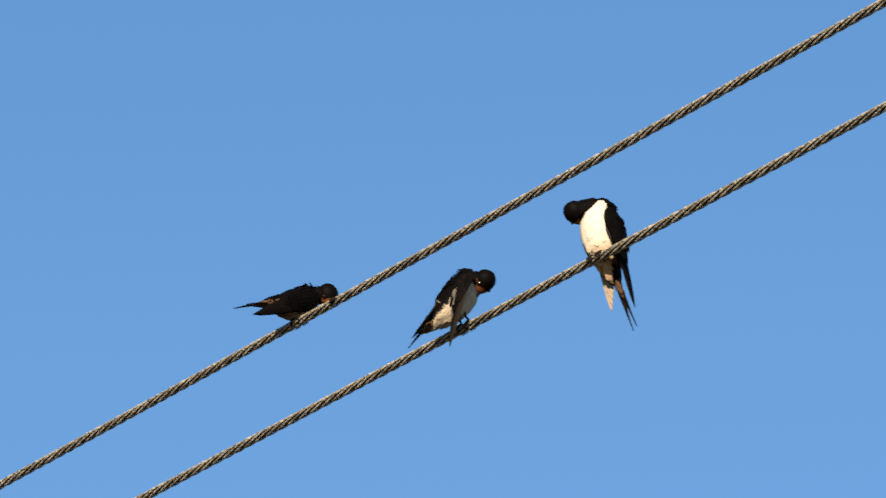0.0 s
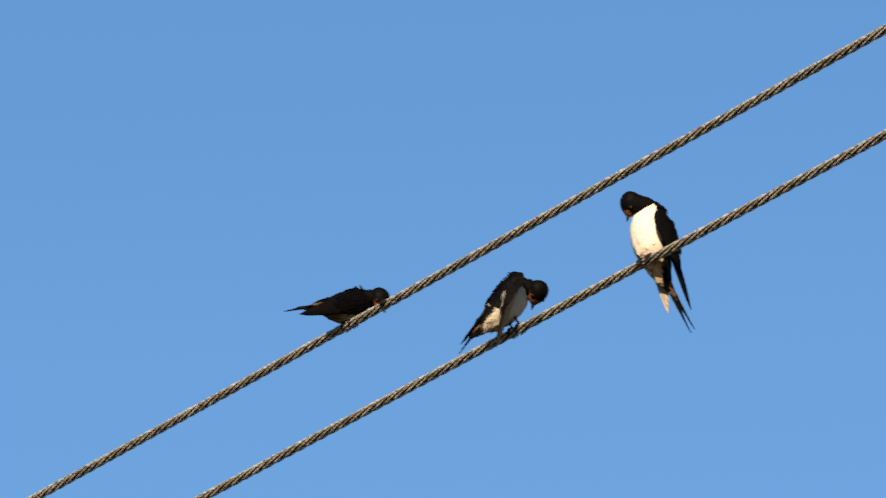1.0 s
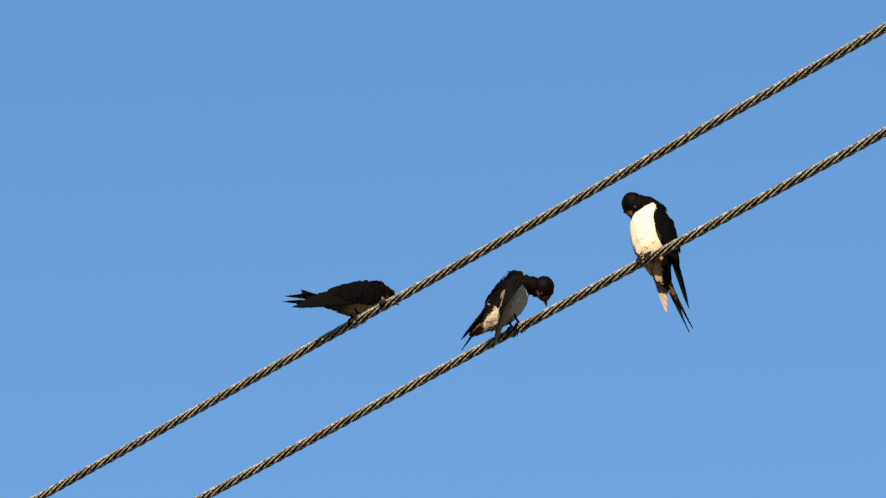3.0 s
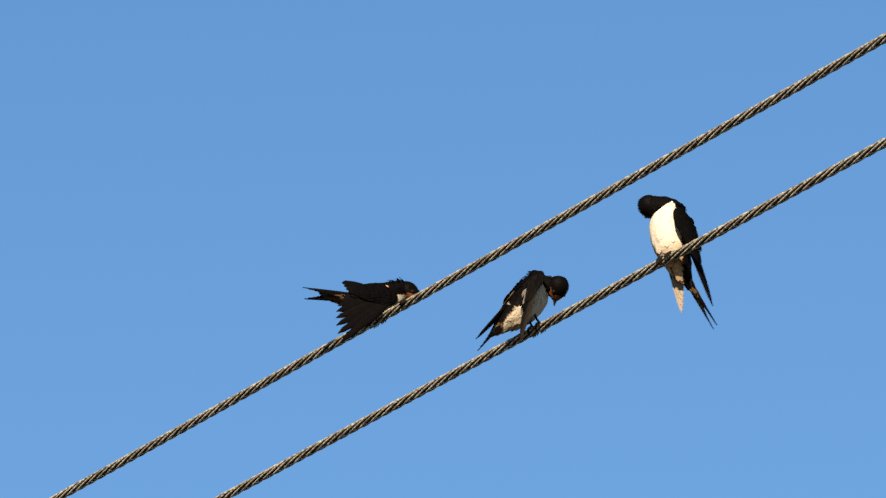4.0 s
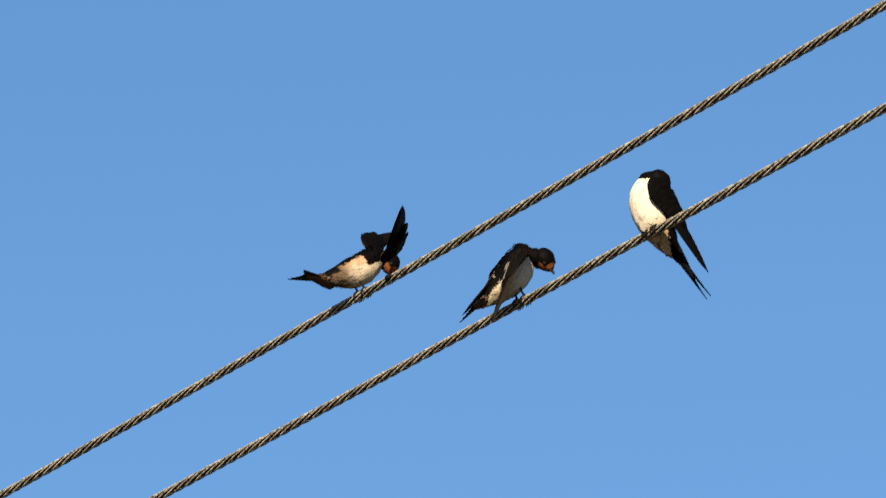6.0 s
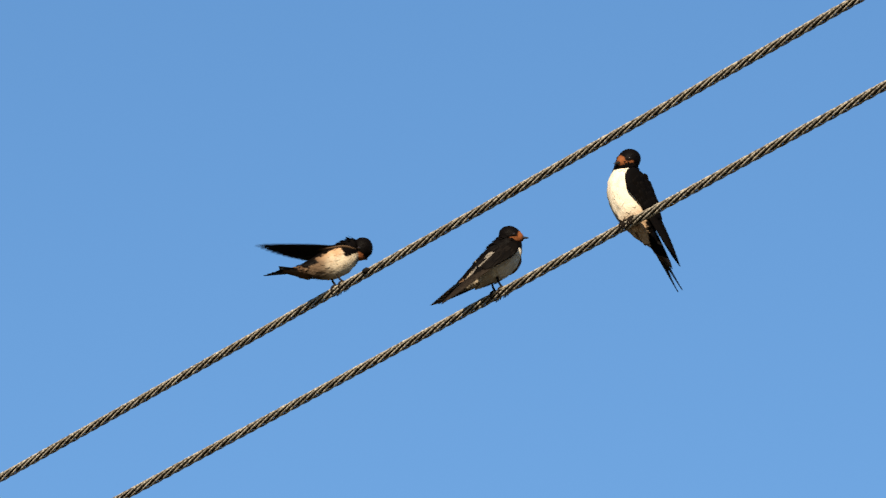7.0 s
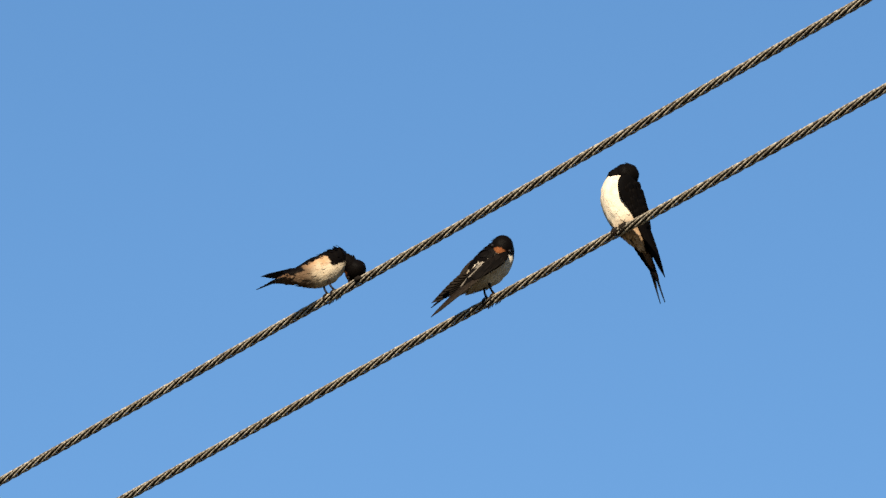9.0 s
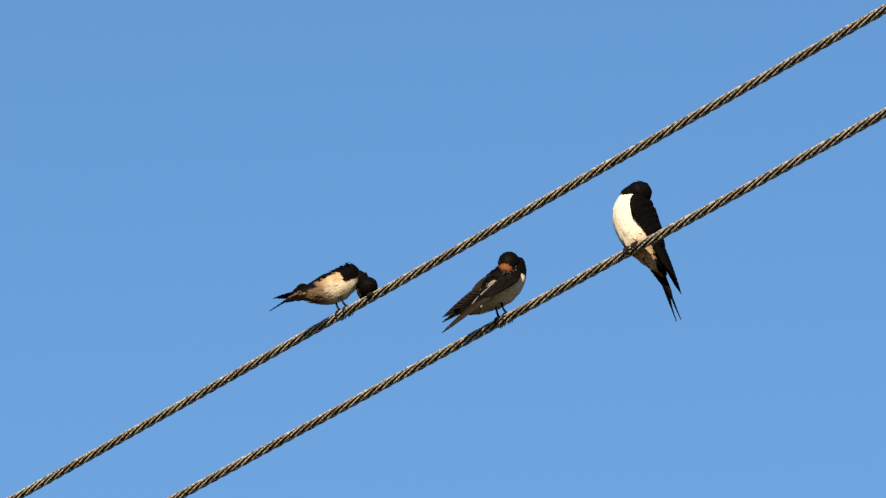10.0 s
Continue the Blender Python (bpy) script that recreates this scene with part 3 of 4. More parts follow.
def gentle(rows):
    """The rows with more between those that turn by over 55 degrees."""
    out = [rows[0]]
    for (t0, m0), (t1, m1) in zip(rows, rows[1:]):
        q0, q1 = m0.to_quaternion(), m1.to_quaternion()
        q1.make_compatible(q0)
        angle = q0.rotation_difference(q1).angle
        angle = min(angle, 2 * math.pi - angle)
        steps = min(math.ceil(math.degrees(angle) / 55), round((t1 - t0) * FPS))
        for i in range(1, steps):
            t = round((t0 + (t1 - t0) * i / steps) * FPS) / FPS
            f = (t - t0) / (t1 - t0)
            out.append((t, Matrix.Translation(m0.translation.lerp(m1.translation, f)) @ q0.slerp(q1, f).to_matrix().to_4x4()))
        out.append((t1, m1))
    return out


def key_swallow(b, poses):
    rows = {}

    def add(ob, t, m):
        rows.setdefault(ob.name, (ob, []))[1].append((t, m))

    for t, turn, pitch, head, bill, crown, wings, tail, fan, slide, drop, shift, neck in poses:
        add(b.root, t, Matrix.Translation(b.at + b.way * slide + Vector((0, 0, drop))))
        ahead = heading(turn, pitch)
        over = heading(turn, pitch + 90)
        rb = frame_of(ahead, over)
        origin = -(rb @ FOOT_IN_BODY) + view(shift[0] * PX, shift[1] * PX, 0)
        add(b.body, t, Matrix.Translation(origin) @ rb.to_4x4())
        base = origin + rb @ b.neck_root
        spot = view(head[0] * PX, head[1] * PX, 0)
        spot += NEAR * (base.dot(NEAR) + head[2] * PX)
        rh = frame_of(view(*bill), view(*crown))
        add(b.head, t, Matrix.Translation(spot) @ rh.to_4x4())
        span = spot - base
        if span.length < 0.004:
            span = ahead * 0.004
        add(b.neck, t, Matrix.Translation(base + span * neck) @ frame_of(span, over + ahead * 0.3).to_4x4())
        for s in (1, -1):
            hinge = origin + rb @ SHOULDER[s]
            tip, lead, spread = (rb @ Vector((-1, -s * 0.10, -0.06))).normalized(), rb @ Vector((0, s * 0.48, -0.88)), 0.0
            inner, outer = 0.0, 0.0
            if wings[s]:
                end, side, spread = wings[s][:3]
                if len(wings[s]) > 3:
                    j = wings[s][3]
                    hinge = towards(j, hinge.dot(NEAR) + j[2] * PX) if len(j) == 3 else hinge + view(*j[:3]) * PX
                tip = reach(hinge, end, WING_LONG, -1 if len(wings[s]) > 3 and wings[s][3][2] <= -25 else 1)
                lead = view(*side) if side else lead
                lead = (lead - tip * lead.dot(tip)).normalized()
                if len(wings[s]) > 3 and len(wings[s][3]) == 4:
                    lead = Matrix.Rotation(radians(wings[s][3][3]), 3, tip) @ lead
                inner, outer = spread if isinstance(spread, tuple) else (0.13 * spread, spread)
                open_by = radians(1 + 90 * outer)
                tip, lead = tip * math.cos(open_by) - lead * math.sin(open_by), lead * math.cos(open_by) + tip * math.sin(open_by)
            lead = (lead - tip * lead.dot(tip)).normalized()
            normal = lead.cross(tip) * s
            rw = frame_of(-tip, normal)
            add(b.wings[s], t, Matrix.Translation(hinge) @ rw.to_4x4())
            for i, ob in enumerate(b.primaries[s]):
                f = i / 8
                angle = -s * (-4.0 + 4.6 * f + 90 * (inner + (outer - inner) * f))
                add(ob, t, pose(-0.014 + 0.010 * f, s * (0.002 + 0.006 * f), -0.0016 + 0.0004 * i, 0, 0, angle))
            for i, ob in enumerate(b.secondaries[s]):
                f = i / 4
                angle = -s * ((-7 + 7 * f if inner > 0.05 else 11 - 8 * f) + min(inner, 0.15) * 90 * f)
                add(ob, t, pose(-0.030 + 0.012 * f, s * (-0.010 + 0.012 * f), -0.0026 + 0.0004 * i, 0, 0, angle))
        root_at = origin + rb @ TAIL_ROOT
        td = reach(root_at, tail, TAIL_LONG) if tail else rb @ Vector((-1, 0, -0.02))
        rt = frame_of(-td, over)
        add(b.tail, t, Matrix.Translation(root_at) @ rt.to_4x4())
        for s in (1, -1):
            for i, ob in enumerate(b.tail_feathers[s]):
                add(ob, t, pose(-0.004, s * (0.0008 + 0.0009 * i), 0.0012 - 0.0005 * i, 0, 0, -s * fan * (0.15 + 0.85 * i / 4)))
    for ob, r in rows.values():
        walk(ob, gentle(r))


def stand_of(turn, pitch):
    return -(frame_of(heading(turn, pitch), heading(turn, pitch + 90)) @ FOOT_IN_BODY)


TOP = Vector((0, 0, WIRE_R))
left_swallow = swallow("barn swallow preening, body level, on the upper wire", HIGH_AT + HIGH_WAY * -0.1952 + TOP, HIGH_WAY, heading(22, 0), stand_of(22, 28) + view(-0.014, -0.008, 0), 0.0005, 0.90, BODY_BUFF, "short_tail", 1)
mid_swallow = swallow("barn swallow perched half upright, seen from behind, wing drooped", LOW_AT + LOW_WAY * 0.0063 + TOP, LOW_WAY, heading(22, 0), stand_of(22, 52) + view(0.004, -0.006, 0), 0.0016, 0.95, BODY_FLUFFED, "short_tail", 2)
right_swallow = swallow("barn swallow upright with bright cream breast and long tail", LOW_AT + LOW_WAY * 0.2935 + TOP, LOW_WAY, heading(200, 0), stand_of(200, 70), 0.0018, 1.06, BODY, "tail", 3)


# ---- how the upper wire sways ----
SWAY = ((0, 0.0005), (1, 0.002), (1.5, 0.0028), (2.5, 0.0), (4, 0.0012), (5, 0.0022), (5.5, 0.001), (6, -0.001), (7.5, -0.0042), (9, -0.0058), (9.5, -0.006), (10, -0.001))


def sway(t):
    return float(np.interp(t, [r[0] for r in SWAY], [r[1] for r in SWAY]))


# ---- the swallow on the upper wire ----
stance("left", 0, 50, 20, (53, 41, 4), (0.25, -0.7, 0.6), (0.4, 0.85, 0.2), left=((-70, 20), (0.3, 0.1, -0.95), 0, (6, -22, -24, 0)), right=((-82, 13), (0.05, -0.95, 0.3), 0, (28, 34, 14)), fan=2, slide=-0.018, drop=sway(0), shift=(-16, -20))
stance("left", 0.5, 50, 20, (53, 39, 4), (0.25, -0.7, 0.6), (0.4, 0.85, 0.2), left=((-70, 20), (0.3, 0.1, -0.95), 0, (6, -22, -24, 0)), right=((-76, 12), (0.05, -0.95, 0.3), 0, (28, 34, 14)), fan=2, slide=-0.018, drop=sway(0.5), shift=(-16, -20))
stance("left", 1, 50, 20, (56, 39, 4), (0.35, -0.65, 0.6), (0.4, 0.85, 0.2), left=((-70, 20), (0.3, 0.1, -0.95), 0, (6, -22, -24, 0)), right=((-89, 19), (0.05, -0.95, 0.3), 0, (28, 34, 14)), fan=2, slide=-0.018, drop=sway(1), shift=(-16, -20))
stance("left", 1.2, 22, 18, (84, 61, 4), (0.8, -0.5, 0.3), (0.4, 0.9, 0), left=((-72, 47), None, 0), right=((-80, 54), (0.2, 0.1, 0.9), 0), tail=(-70, 26), fan=5, slide=-0.008, drop=sway(1.2), shift=(-12, -11))
stance("left", 1.5, 22, 14, (62, 50, 4), (0.8, -0.6, 0.1), (0.5, 0.8, 0), left=((-134, 50), (0, -0.3, -1), 0), right=((-96, 78), (0.1, 0.9, 0.5), 0, (26, 66, 4)), tail=(-118, 32), fan=5, drop=sway(1.5), shift=(-12, -11))
stance("left", 2, 22, 14, (58, 44, 4), (0.85, -0.5, 0.1), (0.5, 0.8, 0), left=((-143, 75), (0, -0.3, -1), 0.04, (-7, 62, -10)), right=((-92, 139), (0.6, 0.75, 0.2), 0.03, (22, 66, 4)), tail=(-122, 15), fan=5, drop=sway(2), shift=(-12, -11))
stance("left", 2.15, 22, 13, (63, 34, 4), (0.85, -0.5, 0.1), (0.5, 0.8, 0), left=((-137, 56), (0, -0.3, -1), 0.04, (-3, 50, -10)), right=((-95, 119), (0.55, 0.8, 0.2), 0.03, (25, 55, 4)), tail=(-116, 9), fan=5, drop=sway(2.15), shift=(-12, -11))
stance("left", 2.3, 22, 11, (64, 27, 4), (0.9, -0.4, 0.1), (0.4, 0.9, 0), left=((-118, 35), (0.3, 0.1, -0.95), 0, (0, -20, -20, 0)), right=((-125, 35), (0.1, -0.85, 0.5), 0, (-9, -12, 24, 0)), tail=(-96, 28), fan=2.5, drop=sway(2.3), shift=(-19, -15))
stance("left", 2.5, 22, 9, (55, 33, 4), (0.95, -0.3, 0.1), (0.3, 0.9, 0), left=((-128, 38), (0.3, 0.1, -0.95), 0, (0, -20, -20, 0)), right=((-143, 32), (0.1, -0.85, 0.5), 0, (-9, -12, 24, 0)), tail=(-96, 25), fan=2.5, drop=sway(2.5), shift=(-21, -14))
stance("left", 2.7, 22, 9, (48, 30, 4), (0.95, -0.3, 0.1), (0.3, 0.9, 0), left=((-125, 39), (0.3, 0.1, -0.95), 0, (0, -20, -20, 0)), right=((-120, 43), (0.1, -0.85, 0.5), 0, (-9, -12, 24, 0)), tail=(-113, 43), fan=2.5, drop=sway(2.7), shift=(-21, -14))
stance("left", 3.3, 22, 11, (48, 44, 4), (0.95, -0.3, 0.1), (0.3, 0.9, 0), right=((-94, -27), (0.4, -0.9, 0.3), 0.25, (34, 46, 14)), tail=(-121, 47), fan=5, drop=sway(3.3), shift=(-15, -11))
stance("left", 3.8, 22, 13, (49, 49, 4), (0.95, -0.3, 0.2), (0.3, 0.9, 0), left=((-134, 52), (0.3, 0.1, -0.95), 0, (0, -14, -20, 0)), right=((-47, -82), (0.9, -0.43, 0.1), 0.58, (25, 41, 18)), tail=(-130, 40), fan=3, drop=sway(3.8), shift=(-14, -13), neck=0.65)
stance("left", 4, 22, 13, (57, 44, 4), (0.95, -0.3, 0.2), (0.3, 0.9, 0), left=((-131, 52), (0.3, 0.1, -0.95), 0, (0, -14, -20, 0)), right=((-61, -42), (0.7, -0.72, 0.1), 0.42, (28, 36, 18)), tail=(-125, 40), fan=3, drop=sway(4), shift=(-14, -13), neck=0.65)
stance("left", 4.2, 22, 14, (43, 49, 4), (0.95, -0.25, 0.2), (0.3, 0.9, 0), left=((-133, 55), (0.3, 0.1, -0.95), 0, (0, -14, -20, 0)), right=((-79, -34), (0.7, -0.72, 0.1), 0.42, (23, 39, 18)), tail=(-127, 43), fan=3, drop=sway(4.2), shift=(-14, -13), neck=0.65)
stance("left", 4.4, 22, 12, (54, 45, 4), (1, -0.1, 0.2), (0.1, 1, 0), left=((-110, 65), (0.3, 0.1, -0.95), 0, (0, -24, -20, 0)), right=((-134, 60), (0.1, -0.85, 0.5), 0, (-12, -19, 20, 0)), tail=(-112, 36), fan=2.5, drop=sway(4.4), shift=(-14, -13), neck=0.6)
stance("left", 4.5, 22, 13, (52, 44, 4), (1, -0.1, 0.2), (0.1, 1, 0), left=((-111, 62), (0.3, 0.1, -0.95), 0, (0, -24, -20, 0)), right=((-136, 59), (0.1, -0.85, 0.5), 0, (-12, -19, 20, 0)), tail=(-113, 34), fan=2.5, drop=sway(4.5), shift=(-14, -13), neck=0.6)
stance("left", 4.6, 22, 14, (49, 45, 4), (1, -0.1, 0.2), (0.1, 1, 0), left=((-110, 58), (0.3, 0.1, -0.95), 0, (0, -24, -20, 0)), right=((-132, 56), (0.1, -0.85, 0.5), 0, (-12, -19, 20, 0)), tail=(-112, 33), fan=2.5, drop=sway(4.6), shift=(-14, -13), neck=0.6)
stance("left", 4.7, 22, 20, (48, 45, 4), (1, -0.1, 0.2), (0.1, 1, 0), left=((-95, 62), (0.3, 0.1, -0.95), 0, (0, -14, -20, 0)), right=((-52, 140), (0.2, 0.6, 0.75), 0.05, (12, 66, 14)), tail=(-112, 33), fan=2.5, drop=sway(4.7), shift=(-14, -13), neck=0.6)
stance("left", 4.8, 22, 22, (48, 57, -4), (0.5, -0.7, 0.5), (0.7, 0.6, 0), left=((-30, 105), (0.5, -0.4, -0.75), 0, (4, 70, -26)), right=((8, 128), (-0.1, 0.4, 0.9), (0.05, 0.12), (36, 62, 14)), tail=(-114, 47), fan=4, drop=sway(4.8), shift=(-17, -12))
stance("left", 5, 22, 25, (37, 56, -4), (0.3, -0.8, 0.5), (0.8, 0.5, 0), left=((62, 112), (0.7, -0.7, 0.1), 0, (10, 80, -26)), right=((35, 134), (-0.3, 0.2, 0.93), (0.05, 0.12), (46, 60, 14)), tail=(-134, 36), fan=4, drop=sway(5), shift=(-17, -12))
stance("left", 5.2, 22, 25, (37, 56, -4), (0.3, -0.8, 0.5), (0.8, 0.5, 0), left=((62, 112), (0.7, -0.7, 0.1), 0, (10, 80, -26)), right=((66, 158), (-0.3, 0.2, 0.93), (0.05, 0.12), (46, 60, 14)), tail=(-134, 36), fan=4, drop=sway(5.2), shift=(-17, -12))
stance("left", 5.4, 22, 25, (41, 52, -4), (0.3, -0.8, 0.5), (0.8, 0.5, 0), left=((62, 112), (0.7, -0.7, 0.1), 0, (10, 80, -26)), right=((72, 126), (-0.3, 0.2, 0.93), (0.05, 0.12), (46, 60, 14)), tail=(-127, 28), fan=4, drop=sway(5.4), shift=(-17, -12))
stance("left", 5.5, 22, 25, (41, 52, -4), (0.3, -0.8, 0.5), (0.8, 0.5, 0), left=((62, 112), (0.7, -0.7, 0.1), 0, (10, 80, -26)), right=((69, 124), (-0.3, 0.2, 0.93), (0.05, 0.12), (46, 60, 14)), tail=(-127, 28), fan=4, drop=sway(5.5), shift=(-17, -12))
stance("left", 5.6, 22, 25, (41, 52, -4), (0.3, -0.8, 0.5), (0.8, 0.5, 0), left=((62, 112), (0.7, -0.7, 0.1), 0, (10, 80, -26)), right=((76, 152), (-0.3, 0.2, 0.93), (0.05, 0.12), (46, 60, 14)), tail=(-127, 28), fan=4, drop=sway(5.6), shift=(-17, -12))
stance("left", 5.75, 22, 26, (51, 49, -4), (0.3, -0.8, 0.5), (0.8, 0.5, 0), left=((62, 112), (0.7, -0.7, 0.1), 0, (10, 80, -26)), right=((76, 148), (-0.3, 0.2, 0.93), (0.05, 0.12), (46, 60, 14)), tail=(-126, 32), fan=4, drop=sway(5.75), shift=(-17, -12))
stance("left", 5.9, 22, 26, (51, 49, -4), (0.3, -0.8, 0.5), (0.8, 0.5, 0), left=((62, 112), (0.7, -0.7, 0.1), 0, (10, 80, -26)), right=((76, 152), (-0.3, 0.2, 0.93), (0.05, 0.12), (46, 60, 14)), tail=(-126, 32), fan=4, drop=sway(5.9), shift=(-17, -12))
stance("left", 6, 22, 26, (51, 49, -4), (0.3, -0.8, 0.5), (0.8, 0.5, 0), left=((62, 112), (0.7, -0.7, 0.1), 0, (10, 80, -26)), right=((79, 155), (-0.3, 0.2, 0.93), (0.05, 0.12), (46, 60, 14)), tail=(-126, 32), fan=4, drop=sway(6), shift=(-17, -12))
stance("left", 6.2, 22, 26, (49, 47, -4), (0.3, -0.8, 0.5), (0.8, 0.5, 0), left=((62, 112), (0.7, -0.7, 0.1), 0, (10, 80, -26)), right=((75, 120), (-0.3, 0.2, 0.93), (0.05, 0.12), (46, 60, 14)), tail=(-124, 25), fan=4, drop=sway(6.2), shift=(-17, -12))
stance("left", 6.8, 22, 27, (45, 64, 4), (-0.1, -0.8, 0.5), (0.8, 0.5, 0), left=((-60, 80), (0.4, -0.3, -0.85), 0, (0, 60, -26)), right=((-82, 82), (0.5, 0.6, 0.6), 0.15, (29, 64, 6)), tail=(-131, 25), fan=5, drop=sway(6.8), shift=(-12, -11))
stance("left", 7.3, 22, 24, (37, 60, 4), (-0.3, -0.6, 0.6), (0.8, 0.5, 0.1), left=((-124, 31), (0.3, 0.1, -0.95), 0, (-8, -22, -28, 0)), right=((-127, 27), (0.57, 0.2, 0.76), 0, (-14, -30, -34, 0)), tail=(-127, 26), fan=3, drop=sway(7.3), shift=(-27, -5), neck=0.8)
stance("left", 7.5, 22, 24, (39, 59, 4), (-0.3, -0.6, 0.6), (0.8, 0.5, 0.1), left=((-122, 33), (0.3, 0.1, -0.95), 0, (-8, -22, -28, 0)), right=((-125, 30), (0.57, 0.2, 0.76), 0, (-14, -30, -34, 0)), tail=(-127, 26), fan=3, drop=sway(7.5), shift=(-27, -5), neck=0.8)
stance("left", 8, 22, 24, (42, 41, 8), (-0.3, -0.8, -0.4), (0.7, -0.1, 0.7), left=((-128, 26), (0.3, 0.1, -0.95), 0, (-8, -22, -28, 0)), right=((-128, 25), (0.57, 0.2, 0.76), 0, (-14, -30, -34, 0)), tail=(-125, 21), fan=6, drop=sway(8), shift=(-29, -8), neck=0.8)
stance("left", 8.5, 22, 24, (41, 39, 8), (-0.3, -0.8, -0.4), (0.7, -0.1, 0.7), left=((-122, 24), (0.3, 0.1, -0.95), 0, (-8, -22, -28, 0)), right=((-122, 23), (0.57, 0.2, 0.76), 0, (-14, -30, -34, 0)), tail=(-117, 12), fan=6, drop=sway(8.5), shift=(-29, -8), neck=0.8)
stance("left", 9, 22, 24, (43, 39, 8), (-0.3, -0.8, -0.4), (0.7, -0.1, 0.7), left=((-126, 27), (0.3, 0.1, -0.95), 0, (-8, -22, -28, 0)), right=((-126, 26), (0.57, 0.2, 0.76), 0, (-14, -30, -34, 0)), tail=(-123, 15), fan=6, drop=sway(9), shift=(-29, -8), neck=0.8)
stance("left", 9.5, 22, 24, (46, 41, 8), (-0.3, -0.8, -0.4), (0.7, -0.1, 0.7), left=((-122, 27), (0.3, 0.1, -0.95), 0, (-8, -22, -28, 0)), right=((-122, 26), (0.57, 0.2, 0.76), 0, (-14, -30, -34, 0)), tail=(-118, 13), fan=6, drop=sway(9.5), shift=(-29, -8), neck=0.8)
stance("left", 10, 22, 24, (42, 37, 8), (-0.3, -0.8, -0.4), (0.7, -0.1, 0.7), left=((-126, 19), (0.3, 0.1, -0.95), 0, (-8, -22, -28, 0)), right=((-126, 18), (0.57, 0.2, 0.76), 0, (-14, -30, -34, 0)), tail=(-122, 5), fan=6, drop=sway(10), shift=(-29, -8), neck=0.8)

# ---- the swallow half upright on the lower wire ----
stance("mid", 0, 6, 50, (33, 74, 14), (-0.3, -0.8, 0.3), (0.8, 0.15, 0.6), left=((-96, -20), (0.1, -0.6, -0.8), 0, (-16, -3, -8, 0)), right=((-34, -40), (0.42, -0.12, 0.9), 0.03, (-2, -2, 14, 0)), tail=(-91, -26), shift=(0, -6), neck=0.65)
stance("mid", 0.5, 6, 50, (35, 72, 14), (-0.3, -0.8, 0.3), (0.8, 0.15, 0.6), left=((-102, -22), (0.1, -0.6, -0.8), 0, (-16, -3, -8, 0)), right=((-46, -46), (0.42, -0.12, 0.9), 0.03, (-2, -2, 14, 0)), tail=(-94, -27), shift=(0, -6), neck=0.65)
stance("mid", 1, 6, 50, (38, 61, 14), (-0.2, -0.9, 0.2), (0.8, 0.15, 0.6), left=((-99, -25), (0.1, -0.6, -0.8), 0, (-16, -3, -8, 0)), right=((-41, -35), (0.42, -0.12, 0.9), 0.03, (-2, -2, 14, 0)), tail=(-91, -31), shift=(0, -6), neck=0.65)
stance("mid", 1.5, 6, 50, (36, 50, 14), (-0.4, -0.8, 0), (0.8, 0.15, 0.6), left=((-103, -20), (0.1, -0.6, -0.8), 0, (-16, -3, -8, 0)), right=((-45, -40), (0.42, -0.12, 0.9), 0.03, (-2, -2, 14, 0)), tail=(-91, -26), shift=(0, -6), neck=0.65)
stance("mid", 2, 6, 50, (37, 50, 14), (-0.4, -0.8, 0), (0.8, 0.15, 0.6), left=((-91, -34), (0.1, -0.6, -0.8), 0, (-16, -3, -8, 0)), right=((-47, -52), (0.42, -0.12, 0.9), 0.03, (-2, -2, 14, 0)), tail=(-83, -36), shift=(0, -6), neck=0.65)
stance("mid", 2.5, 6, 50, (49, 59, 14), (0.05, -1, 0), (0.8, 0.15, 0.6), left=((-99, -21), (0.1, -0.6, -0.8), 0, (-16, -3, -8, 0)), right=((-49, -41), (0.42, -0.12, 0.9), 0.03, (-2, -2, 14, 0)), tail=(-85, -27), shift=(0, -6), neck=0.65)
stance("mid", 2.7, 6, 50, (51, 57, 14), (0.1, -1, 0.1), (0.8, 0.15, 0.6), left=((-99, -21), (0.1, -0.6, -0.8), 0, (-16, -3, -8, 0)), right=((-47, -41), (0.42, -0.12, 0.9), 0.03, (-2, -2, 14, 0)), tail=(-86, -28), shift=(0, -6), neck=0.65)
stance("mid", 3.3, 6, 50, (47, 75, 14), (0.5, -0.8, 0.2), (0.8, 0.15, 0.6), left=((-95, -15), (0.1, -0.6, -0.8), 0, (-16, -3, -8, 0)), right=((-45, -37), (0.42, -0.12, 0.9), 0.03, (-2, -2, 14, 0)), tail=(-83, -23), shift=(0, -6), neck=0.65)
stance("mid", 3.8, 6, 50, (40, 76, 14), (0.9, -0.4, 0.2), (0.8, 0.15, 0.6), left=((-87, -18), (0.1, -0.6, -0.8), 0, (-16, -3, -8, 0)), right=((-57, -41), (0.42, -0.12, 0.9), 0.03, (-2, -2, 14, 0)), tail=(-80, -24), shift=(0, -6), neck=0.65)
stance("mid", 4, 6, 50, (39, 66, 14), (-0.1, -0.9, 0.2), (0.8, 0.15, 0.6), left=((-107, -17), (0.1, -0.6, -0.8), 0, (-16, -3, -8, 0)), right=((-34, -27), (0.42, -0.12, 0.9), 0.03, (-2, -2, 14, 0)), tail=(-94, -27), shift=(0, -6), neck=0.65)
